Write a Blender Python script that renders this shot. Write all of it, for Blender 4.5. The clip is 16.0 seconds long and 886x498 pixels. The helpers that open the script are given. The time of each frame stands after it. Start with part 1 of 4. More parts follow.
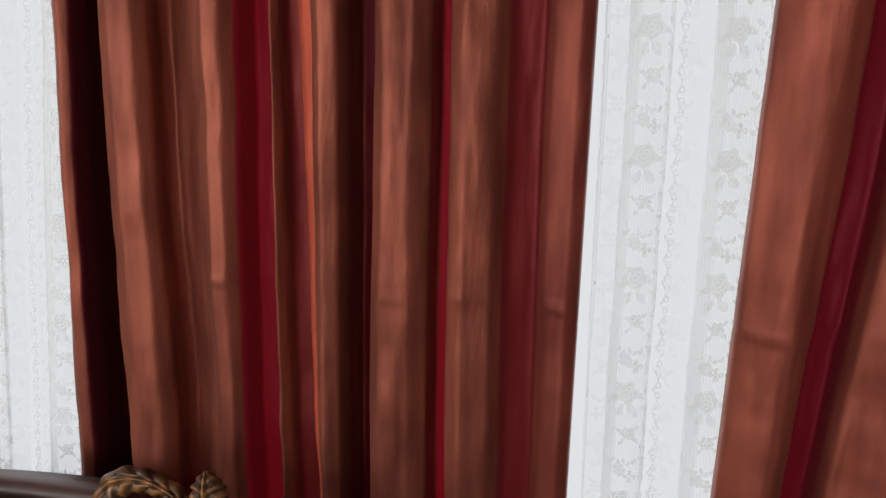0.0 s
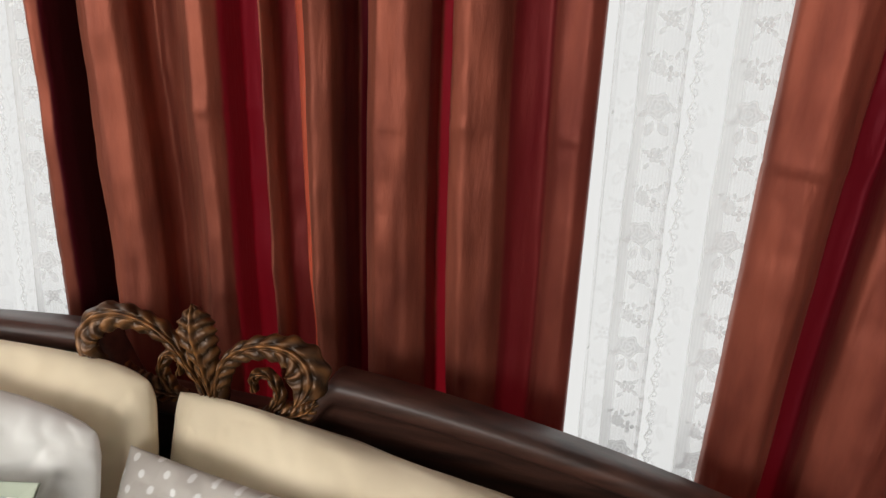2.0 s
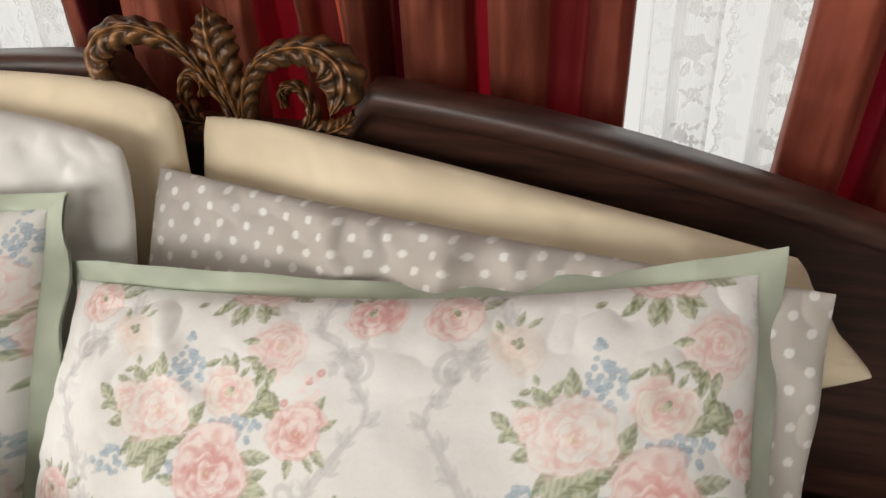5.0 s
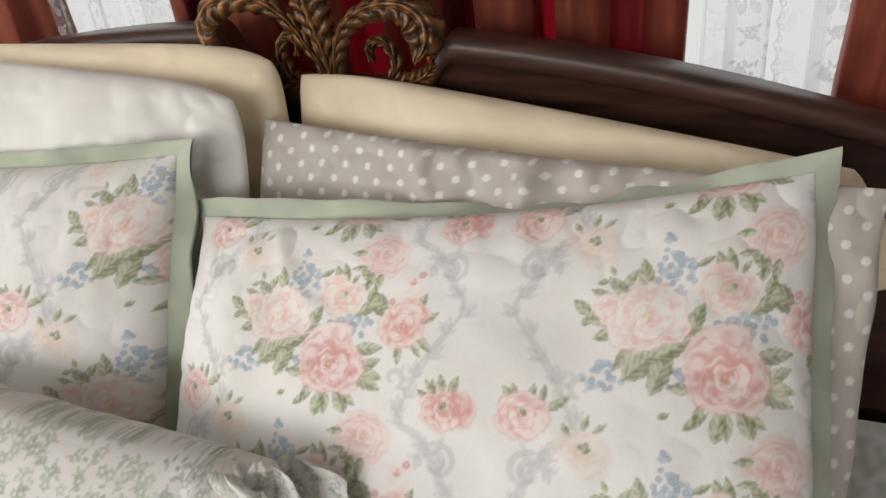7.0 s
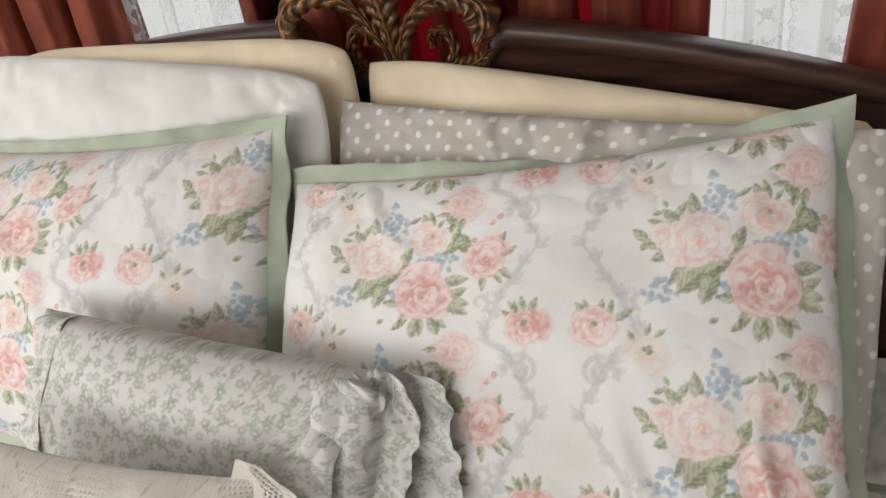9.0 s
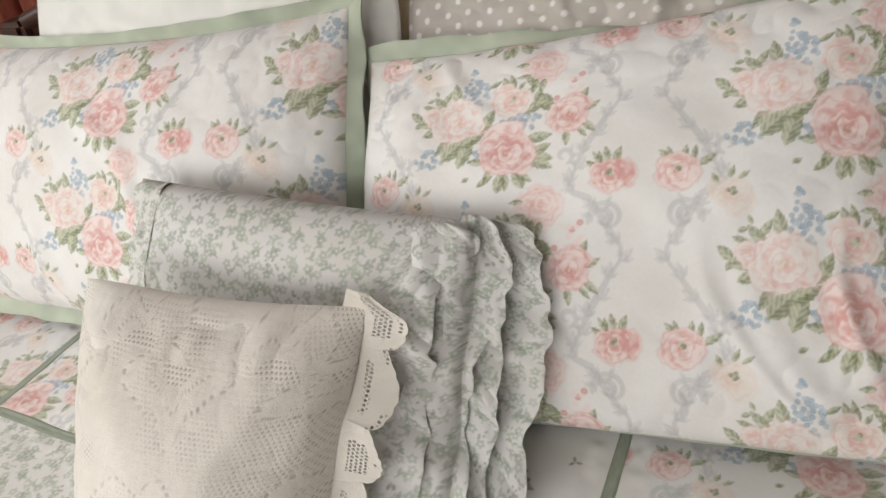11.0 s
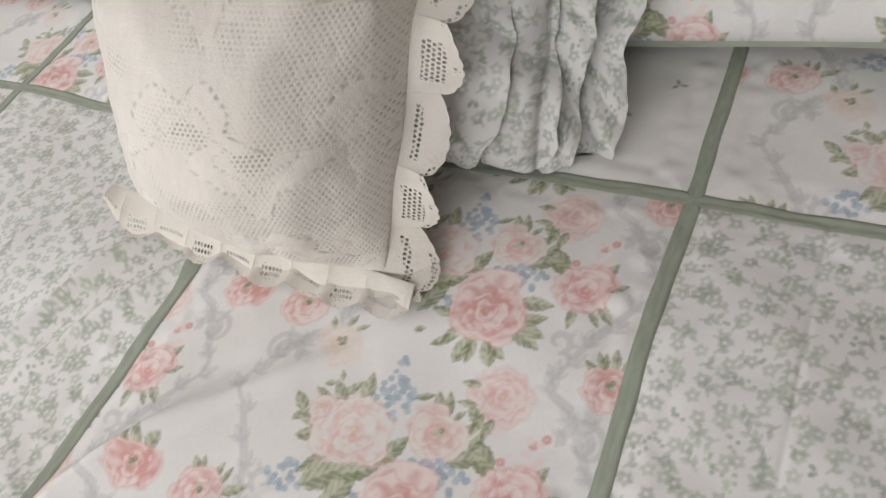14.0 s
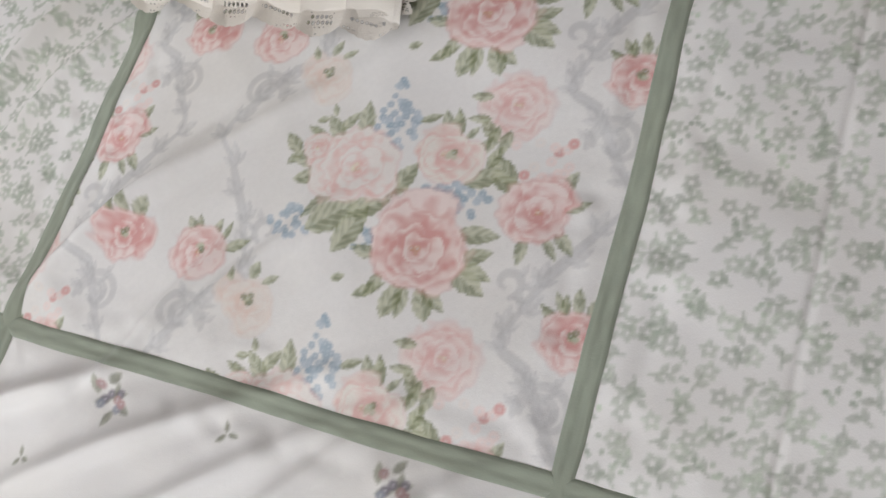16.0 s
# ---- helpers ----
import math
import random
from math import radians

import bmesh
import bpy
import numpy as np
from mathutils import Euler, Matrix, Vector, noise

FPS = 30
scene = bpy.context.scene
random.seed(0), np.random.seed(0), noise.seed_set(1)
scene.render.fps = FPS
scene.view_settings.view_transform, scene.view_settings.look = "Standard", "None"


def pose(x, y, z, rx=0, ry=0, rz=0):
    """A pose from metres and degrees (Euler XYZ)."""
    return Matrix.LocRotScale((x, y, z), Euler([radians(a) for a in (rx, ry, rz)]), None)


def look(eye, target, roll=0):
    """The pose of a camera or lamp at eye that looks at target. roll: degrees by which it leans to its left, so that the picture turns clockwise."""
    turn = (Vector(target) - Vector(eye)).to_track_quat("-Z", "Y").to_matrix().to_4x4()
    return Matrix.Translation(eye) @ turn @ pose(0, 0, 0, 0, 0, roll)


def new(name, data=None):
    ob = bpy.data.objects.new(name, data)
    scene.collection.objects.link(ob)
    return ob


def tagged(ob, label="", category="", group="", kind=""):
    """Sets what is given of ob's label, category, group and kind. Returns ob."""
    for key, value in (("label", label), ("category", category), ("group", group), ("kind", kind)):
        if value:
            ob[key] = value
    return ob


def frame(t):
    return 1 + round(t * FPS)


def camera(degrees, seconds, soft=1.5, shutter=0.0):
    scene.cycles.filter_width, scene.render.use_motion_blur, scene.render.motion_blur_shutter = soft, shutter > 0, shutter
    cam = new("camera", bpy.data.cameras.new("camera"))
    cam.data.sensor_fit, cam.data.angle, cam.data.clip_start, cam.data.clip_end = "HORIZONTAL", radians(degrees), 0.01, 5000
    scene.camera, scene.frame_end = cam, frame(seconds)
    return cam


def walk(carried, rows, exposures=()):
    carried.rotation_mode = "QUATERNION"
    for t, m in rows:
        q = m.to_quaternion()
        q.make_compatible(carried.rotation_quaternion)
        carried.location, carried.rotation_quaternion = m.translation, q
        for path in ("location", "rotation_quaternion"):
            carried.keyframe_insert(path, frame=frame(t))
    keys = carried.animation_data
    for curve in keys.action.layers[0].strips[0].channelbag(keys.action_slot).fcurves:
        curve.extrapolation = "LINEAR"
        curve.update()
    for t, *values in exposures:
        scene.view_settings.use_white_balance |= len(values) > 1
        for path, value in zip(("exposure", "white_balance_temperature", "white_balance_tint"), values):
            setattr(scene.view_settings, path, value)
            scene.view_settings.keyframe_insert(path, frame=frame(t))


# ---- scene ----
cam = camera(63.0, 16.0)
PATH = [
    (0, (0.525, -0.928, 1.827), (0.14, 1.0, 1.458), 3.1),
    (0.5, (0.532, -0.905, 1.805), (0.152, 1.008, 1.36), 3.2),
    (1, (0.528, -0.887, 1.782), (0.153, 1.006, 1.256), 3.4),
    (1.5, (0.518, -0.878, 1.748), (0.158, 1.0, 1.163), 3.7),
    (2, (0.517, -0.862, 1.717), (0.159, 0.992, 1.06), 3.8),
    (2.5, (0.509, -0.86, 1.69), (0.144, 0.964, 0.956), 3.6),
    (3, (0.502, -0.848, 1.658), (0.137, 0.943, 0.846), 3.3),
    (3.5, (0.502, -0.845, 1.614), (0.139, 0.915, 0.737), 2.8),
    (4, (0.501, -0.85, 1.578), (0.137, 0.875, 0.634), 1.8),
    (4.5, (0.5, -0.859, 1.547), (0.128, 0.828, 0.539), 0.7),
    (5, (0.5, -0.855, 1.513), (0.115, 0.796, 0.452), -0.4),
    (5.2, (0.498, -0.861, 1.497), (0.104, 0.78, 0.424), -0.9),
    (7.3, (0.5, -1.003, 1.498), (-0.053, 0.591, 0.425), -5.8),
    (7.5, (0.495, -1.015, 1.504), (-0.064, 0.589, 0.447), -5.9),
    (8, (0.485, -1.042, 1.504), (-0.075, 0.571, 0.461), -6.1),
    (8.2, (0.48, -1.067, 1.504), (-0.079, 0.551, 0.47), -6.3),
    (10.3, (0.418, -1.262, 1.456), (-0.162, 0.335, 0.401), -8.3),
    (10.5, (0.407, -1.274, 1.443), (-0.175, 0.315, 0.378), -8.4),
    (11, (0.395, -1.283, 1.423), (-0.206, 0.26, 0.3), -9.2),
    (11.5, (0.386, -1.287, 1.394), (-0.226, 0.206, 0.212), -9.9),
    (12, (0.374, -1.29, 1.363), (-0.247, 0.139, 0.109), -10.7),
    (12.5, (0.36, -1.301, 1.33), (-0.268, 0.054, -0.001), -11.9),
    (13, (0.345, -1.302, 1.3), (-0.292, -0.044, -0.119), -13.7),
    (13.5, (0.328, -1.306, 1.266), (-0.312, -0.161, -0.243), -16.2),
    (14, (0.321, -1.304, 1.235), (-0.324, -0.286, -0.361), -20.0),
    (14.5, (0.318, -1.306, 1.207), (-0.336, -0.411, -0.457), -24.7),
    (15, (0.314, -1.309, 1.181), (-0.333, -0.546, -0.551), -30.0),
    (15.5, (0.306, -1.32, 1.156), (-0.322, -0.677, -0.63), -35.5),
    (16, (0.299, -1.335, 1.132), (-0.301, -0.808, -0.702), -41.4),
]
walk(cam, [(t, look(eye, target, roll)) for t, eye, target, roll in PATH],
     [(0.0, -0.05, 6600, 10), (2.5, 0.05, 6980, 10), (5.0, 0.02, 7120, 10), (8.0, -0.15, 6800, 10), (10.5, -0.20, 6880, 10), (12.5, -0.25, 6830, 11), (16.0, -0.40, 6450, 11)])

# ---- light ----
world = bpy.data.worlds.new("sky")
scene.world = world
world.use_nodes = True
wn = world.node_tree.nodes
sky = wn.new("ShaderNodeTexSky")
sky.sky_type, sky.sun_disc = "NISHITA", False
sky.sun_elevation, sky.sun_rotation = radians(38), radians(150)
wn["Background"].inputs["Strength"].default_value = 0.12
world.node_tree.links.new(sky.outputs["Color"], wn["Background"].inputs["Color"])


def window_lamp(name, m, w, h, watts, colour):
    la = bpy.data.lights.new(name, "AREA")
    la.shape, la.size, la.size_y, la.energy, la.color = "RECTANGLE", w, h, watts, colour
    ob = new(name, la)
    ob.matrix_world = m
    return ob


# daylight in the openings: the window wall behind the bed, and a window behind the camera
window_lamp("window_light_bed", look((0.05, 0.62, 1.6), (0.05, -1.0, 1.35)), 2.7, 1.8, 11, (0.95, 0.975, 1.0))
window_lamp("window_light_room", look((-0.5, -3.42, 1.98), (0.0, -0.3, 0.8)), 2.6, 1.0, 66, (1.0, 0.995, 0.985))
window_lamp("window_light_side", look((-2.42, -1.6, 1.80), (0.0, -1.0, 0.75)), 1.6, 1.2, 30, (1.0, 1.0, 1.0))


# ---- small tools ----
def vnoise(x, y, seed=0):
    """Smooth noise from -1 to 1."""
    tab = np.random.RandomState(seed).uniform(-1, 1, (64, 64))
    xi, yi = np.floor(x).astype(int), np.floor(y).astype(int)
    fx, fy = x - xi, y - yi
    fx, fy = fx * fx * (3 - 2 * fx), fy * fy * (3 - 2 * fy)
    g = lambda a, b: tab[(xi + a) % 64, (yi + b) % 64]
    return (g(0, 0) * (1 - fx) + g(1, 0) * fx) * (1 - fy) + (g(0, 1) * (1 - fx) + g(1, 1) * fx) * fy


def fbm(x, y, seed=0, octaves=3):
    return sum(vnoise(x * 2 ** k, y * 2 ** k, seed + k) / 2 ** k for k in range(octaves))


def smooth(a, b, x):
    t = np.clip((x - a) / (b - a), 0, 1)
    return t * t * (3 - 2 * t)


def sheet_mesh(name, sheets, material, keep=None):
    """One mesh of one or more grids of points; each sheet is (points[rows, cols, 3], colours or None, flip)."""
    verts, faces, cols, base = [], [], [], 0
    for pts, col, flip in sheets:
        r, c = pts.shape[:2]
        i = np.arange(r * c).reshape(r, c) + base
        q = np.stack([i[:-1, :-1], i[:-1, 1:], i[1:, 1:], i[1:, :-1]], -1).reshape(-1, 4)
        if keep is not None:
            q = q[keep.ravel()]
        faces.append(q[:, ::-1] if flip else q)
        verts.append(pts.reshape(-1, 3))
        if col is None:
            col = np.ones((r, c, 3)) * 0.7
        if col.shape[-1] == 3:
            col = np.concatenate([col, np.ones((r, c, 1))], -1)
        cols.append(col.reshape(-1, 4))
        base += r * c
    v, f, k = np.concatenate(verts), np.concatenate(faces), np.concatenate(cols)
    if keep is not None:
        used, f = np.unique(f, return_inverse=True)
        f = f.reshape(-1, 4)
        v, k = v[used], k[used]
    me = bpy.data.meshes.new(name)
    me.vertices.add(len(v))
    me.vertices.foreach_set("co", v.astype(np.float32).ravel())
    me.loops.add(len(f) * 4)
    me.loops.foreach_set("vertex_index", f.astype(np.int32).ravel())
    me.polygons.add(len(f))
    me.polygons.foreach_set("loop_start", np.arange(0, len(f) * 4, 4, dtype=np.int32))
    me.polygons.foreach_set("use_smooth", np.ones(len(f), dtype=bool))
    at = me.color_attributes.new("print", "FLOAT_COLOR", "POINT")
    at.data.foreach_set("color", k.astype(np.float32).ravel())
    me.update(calc_edges=True)
    me.materials.append(material)
    return me


def thing(name, label, category, group="", kind="", at=(0, 0, 0)):
    ob = tagged(new(name), label, category, group, kind)
    ob.location = at
    return ob


def part(name, data, material, parent, label=""):
    """Links a mesh or a bmesh as one object under a thing or a part."""
    if isinstance(data, bmesh.types.BMesh):
        me = bpy.data.meshes.new(name)
        data.to_mesh(me)
        data.free()
        me.materials.append(material)
        data = me
    ob = new(name, data)
    ob.parent = parent
    if parent.parent is None:
        ob.matrix_parent_inverse = parent.matrix_basis.inverted()
    if label:
        tagged(ob, label)
    return ob


def box_bm(x0, x1, y0, y1, z0, z1, bevel=0.004):
    bm = bmesh.new()
    bmesh.ops.create_cube(bm, size=1)
    bmesh.ops.transform(bm, verts=bm.verts, matrix=Matrix.Translation(((x0 + x1) / 2, (y0 + y1) / 2, (z0 + z1) / 2)) @ Matrix.Diagonal((x1 - x0, y1 - y0, z1 - z0, 1)))
    if bevel:
        bmesh.ops.bevel(bm, geom=bm.edges[:], offset=bevel, segments=2, affect="EDGES")
    return bm


def bezier(pts, n):
    """A smooth curve through a few points."""
    p = np.array(pts, float)
    k = len(p)
    t = np.linspace(0, k - 1, n)
    i = np.clip(t.astype(int), 0, k - 2)
    f = (t - i)[:, None]
    q = np.vstack([2 * p[0] - p[1], p, 2 * p[-1] - p[-2]])
    a, b, c, d = q[i], q[i + 1], q[i + 2], q[i + 3]
    return 0.5 * (2 * b + (c - a) * f + (2 * a - 5 * b + 4 * c - d) * f ** 2 + (3 * b - a - 3 * c + d) * f ** 3)


# ---- materials ----
def mat(name):
    m = bpy.data.materials.new(name)
    m.use_nodes = True
    n = m.node_tree.nodes
    return m, n, m.node_tree.links, n["Principled BSDF"]


def add_noise(n, l, scale, detail=4, coord="Object", stretch=(1, 1, 1)):
    tc, mp, nz = n.new("ShaderNodeTexCoord"), n.new("ShaderNodeMapping"), n.new("ShaderNodeTexNoise")
    mp.inputs["Scale"].default_value = stretch
    nz.inputs["Scale"].default_value, nz.inputs["Detail"].default_value = scale, detail
    l.new(tc.outputs[coord], mp.inputs["Vector"])
    l.new(mp.outputs["Vector"], nz.inputs["Vector"])
    return nz


def printed_cloth(name, rough=0.85, sheen=0.15, weave=900, bump=0.15, through_light=0.0, open_work=False):
    """Woven cotton whose printed colours come from the mesh's print layer."""
    m, n, l, b = mat(name)
    at = n.new("ShaderNodeVertexColor")
    at.layer_name = "print"
    nz = add_noise(n, l, 9, 3)
    mix = n.new("ShaderNodeMixRGB")
    mix.blend_type = "MULTIPLY"
    ramp = n.new("ShaderNodeValToRGB")
    ramp.color_ramp.elements[0].color, ramp.color_ramp.elements[1].color = (0.94, 0.93, 0.91, 1), (1, 1, 1, 1)
    ramp.color_ramp.elements[0].position, ramp.color_ramp.elements[1].position = 0.3, 0.6
    mix.inputs["Fac"].default_value = 1
    l.new(nz.outputs["Fac"], ramp.inputs["Fac"])
    l.new(at.outputs["Color"], mix.inputs["Color1"])
    l.new(ramp.outputs["Color"], mix.inputs["Color2"])
    l.new(mix.outputs["Color"], b.inputs["Base Color"])
    b.inputs["Roughness"].default_value = rough
    b.inputs["Sheen Weight"].default_value = sheen
    b.inputs["Specular IOR Level"].default_value = 0.25
    fine = add_noise(n, l, weave, 2)
    soft = add_noise(n, l, 55, 3)
    add = n.new("ShaderNodeMath")
    add.operation = "MULTIPLY_ADD"
    add.inputs[1].default_value = 0.35
    l.new(fine.outputs["Fac"], add.inputs[0])
    l.new(soft.outputs["Fac"], add.inputs[2])
    bp = n.new("ShaderNodeBump")
    bp.inputs["Strength"].default_value, bp.inputs["Distance"].default_value = bump, 0.003
    l.new(add.outputs[0], bp.inputs["Height"])
    l.new(bp.outputs["Normal"], b.inputs["Normal"])
    if through_light:
        tr, ms = n.new("ShaderNodeBsdfTranslucent"), n.new("ShaderNodeMixShader")
        l.new(mix.outputs["Color"], tr.inputs["Color"])
        ms.inputs["Fac"].default_value = through_light
        l.new(b.outputs["BSDF"], ms.inputs[1])
        l.new(tr.outputs["BSDF"], ms.inputs[2])
        l.new(ms.outputs["Shader"], n["Material Output"].inputs["Surface"])
    if open_work:
        gap, mo = n.new("ShaderNodeBsdfTransparent"), n.new("ShaderNodeMixShader")
        l.new(at.outputs["Alpha"], mo.inputs["Fac"])
        l.new(gap.outputs["BSDF"], mo.inputs[1])
        l.new(b.outputs["BSDF"], mo.inputs[2])
        l.new(mo.outputs["Shader"], n["Material Output"].inputs["Surface"])
    return m


COTTON = printed_cloth("printed_cotton")
CALICO = printed_cloth("calico_cotton", bump=0.2, through_light=0.16)
CROCHET = printed_cloth("crochet_lace", rough=0.95, weave=700, bump=0.45, open_work=True)


def lace_curtain_material():
    """White net: the print layer's red holds how closely it is knitted."""
    m, n, l, b = mat("lace_net")
    at, sep = n.new("ShaderNodeVertexColor"), n.new("ShaderNodeSeparateColor")
    at.layer_name = "print"
    l.new(at.outputs["Color"], sep.inputs["Color"])
    b.inputs["Base Color"].default_value = (0.54, 0.545, 0.55, 1)
    b.inputs["Roughness"].default_value = 0.9
    tr, ms, clear, mo = n.new("ShaderNodeBsdfTranslucent"), n.new("ShaderNodeMixShader"), n.new("ShaderNodeBsdfTransparent"), n.new("ShaderNodeMixShader")
    tr.inputs["Color"].default_value = (0.9, 0.91, 0.93, 1)
    ms.inputs["Fac"].default_value = 0.22
    l.new(b.outputs["BSDF"], ms.inputs[1])
    l.new(tr.outputs["BSDF"], ms.inputs[2])
    l.new(sep.outputs["Red"], mo.inputs["Fac"])
    l.new(clear.outputs["BSDF"], mo.inputs[1])
    l.new(ms.outputs["Shader"], mo.inputs[2])
    l.new(mo.outputs["Shader"], n["Material Output"].inputs["Surface"])
    return m


LACE = lace_curtain_material()


def curtain_material():
    """Copper brown satin that glows deep red where daylight comes through; fold shade is mixed into its colour."""
    m, n, l, b = mat("copper_satin")
    nz = add_noise(n, l, 14, 5, stretch=(1.6, 1.6, 0.35))
    ramp = n.new("ShaderNodeValToRGB")
    ramp.color_ramp.elements[0].color, ramp.color_ramp.elements[1].color = (0.150, 0.040, 0.026, 1), (0.295, 0.084, 0.052, 1)
    ramp.color_ramp.elements[0].position, ramp.color_ramp.elements[1].position = 0.32, 0.68
    l.new(nz.outputs["Fac"], ramp.inputs["Fac"])
    # painted shade: the blue channel turns the base colour dark red in fold valleys
    fold_shade = n.new("ShaderNodeMixRGB")
    fold_shade.inputs["Color2"].default_value = (0.07, 0.004, 0.010, 1)
    l.new(ramp.outputs["Color"], fold_shade.inputs["Color1"])
    l.new(fold_shade.outputs["Color"], b.inputs["Base Color"])
    b.inputs["Roughness"].default_value = 0.5
    b.inputs["Metallic"].default_value = 0.5
    b.inputs["Specular IOR Level"].default_value = 0.15
    b.inputs["Sheen Weight"].default_value = 0.08
    b.inputs["Sheen Tint"].default_value = (0.9, 0.5, 0.35, 1)
    fine = add_noise(n, l, 60, 4, stretch=(2, 2, 0.5))
    bp = n.new("ShaderNodeBump")
    bp.inputs["Strength"].default_value, bp.inputs["Distance"].default_value = 0.25, 0.004
    l.new(fine.outputs["Fac"], bp.inputs["Height"])
    l.new(bp.outputs["Normal"], b.inputs["Normal"])
    tr, ms = n.new("ShaderNodeBsdfTranslucent"), n.new("ShaderNodeMixShader")
    tr.inputs["Color"].default_value = (0.62, 0.014, 0.03, 1)
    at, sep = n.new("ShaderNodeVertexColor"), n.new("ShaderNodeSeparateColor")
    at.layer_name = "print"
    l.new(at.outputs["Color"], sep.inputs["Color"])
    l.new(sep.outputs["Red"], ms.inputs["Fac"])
    l.new(sep.outputs["Blue"], fold_shade.inputs["Fac"])
    warm = n.new("ShaderNodeMixRGB")
    warm.inputs["Color1"].default_value, warm.inputs["Color2"].default_value = (0.62, 0.014, 0.03, 1), (0.9, 0.16, 0.08, 1)
    l.new(sep.outputs["Green"], warm.inputs["Fac"])
    l.new(warm.outputs["Color"], tr.inputs["Color"])
    l.new(b.outputs["BSDF"], ms.inputs[1])
    l.new(tr.outputs["BSDF"], ms.inputs[2])
    l.new(ms.outputs["Shader"], n["Material Output"].inputs["Surface"])
    return m


SATIN = curtain_material()


def wood_material(name, dark, light, rough=0.4, gold=False):
    m, n, l, b = mat(name)
    nz = add_noise(n, l, 5, 6, stretch=(1.2, 8, 14))
    ramp = n.new("ShaderNodeValToRGB")
    ramp.color_ramp.elements[0].color, ramp.color_ramp.elements[1].color = dark, light
    ramp.color_ramp.elements[0].position, ramp.color_ramp.elements[1].position = 0.35, 0.7
    l.new(nz.outputs["Fac"], ramp.inputs["Fac"])
    l.new(ramp.outputs["Color"], b.inputs["Base Color"])
    b.inputs["Roughness"].default_value = rough
    if gold:
        b.inputs["Metallic"].default_value = 0.3
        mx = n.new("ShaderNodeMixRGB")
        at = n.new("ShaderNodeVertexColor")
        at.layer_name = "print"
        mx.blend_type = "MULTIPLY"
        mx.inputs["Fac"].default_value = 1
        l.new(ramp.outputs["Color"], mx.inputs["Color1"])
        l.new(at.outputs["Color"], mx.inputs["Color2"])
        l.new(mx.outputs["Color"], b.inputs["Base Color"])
    else:
        b.inputs["Coat Weight"].default_value, b.inputs["Coat Roughness"].default_value = 0.08, 0.25
    fine = add_noise(n, l, 40, 5, stretch=(1, 6, 6))
    bp = n.new("ShaderNodeBump")
    bp.inputs["Strength"].default_value, bp.inputs["Distance"].default_value = 0.12, 0.003
    l.new(fine.outputs["Fac"], bp.inputs["Height"])
    l.new(bp.outputs["Normal"], b.inputs["Normal"])
    return m


WOOD = wood_material("dark_mahogany", (0.026, 0.011, 0.008, 1), (0.078, 0.032, 0.022, 1), 0.46)
GILT = wood_material("gilt_carved_wood", (0.13, 0.052, 0.018, 1), (0.38, 0.165, 0.05, 1), 0.36, True)


def plain(name, a, c, rough=0.8, scale=6):
    m, n, l, b = mat(name)
    nz = add_noise(n, l, scale, 5)
    ramp = n.new("ShaderNodeValToRGB")
    ramp.color_ramp.elements[0].color, ramp.color_ramp.elements[1].color = a, c
    l.new(nz.outputs["Fac"], ramp.inputs["Fac"])
    l.new(ramp.outputs["Color"], b.inputs["Base Color"])
    b.inputs["Roughness"].default_value = rough
    bp = n.new("ShaderNodeBump")
    bp.inputs["Strength"].default_value, bp.inputs["Distance"].default_value = 0.1, 0.003
    l.new(nz.outputs["Fac"], bp.inputs["Height"])
    l.new(bp.outputs["Normal"], b.inputs["Normal"])
    return m


PLASTER = plain("taupe_plaster", (0.25, 0.235, 0.215, 1), (0.31, 0.29, 0.27, 1))
CEILING = plain("white_ceiling_paint", (0.72, 0.715, 0.705, 1), (0.78, 0.775, 0.765, 1))
FLOOR = plain("brown_floor_boards", (0.12, 0.06, 0.035, 1), (0.22, 0.12, 0.07, 1), 0.45, 3)
WHITE_PAINT = plain("white_gloss_paint", (0.76, 0.76, 0.75, 1), (0.82, 0.82, 0.81, 1), 0.4)
TICKING = plain("mattress_ticking", (0.6, 0.58, 0.54, 1), (0.7, 0.68, 0.64, 1), 0.9)

# ---- printed cloth patterns, drawn as small repeating tiles (1 mm and finer) ----
WHITE = np.array([0.755, 0.747, 0.735])
SAGE = np.array([0.31, 0.345, 0.28])


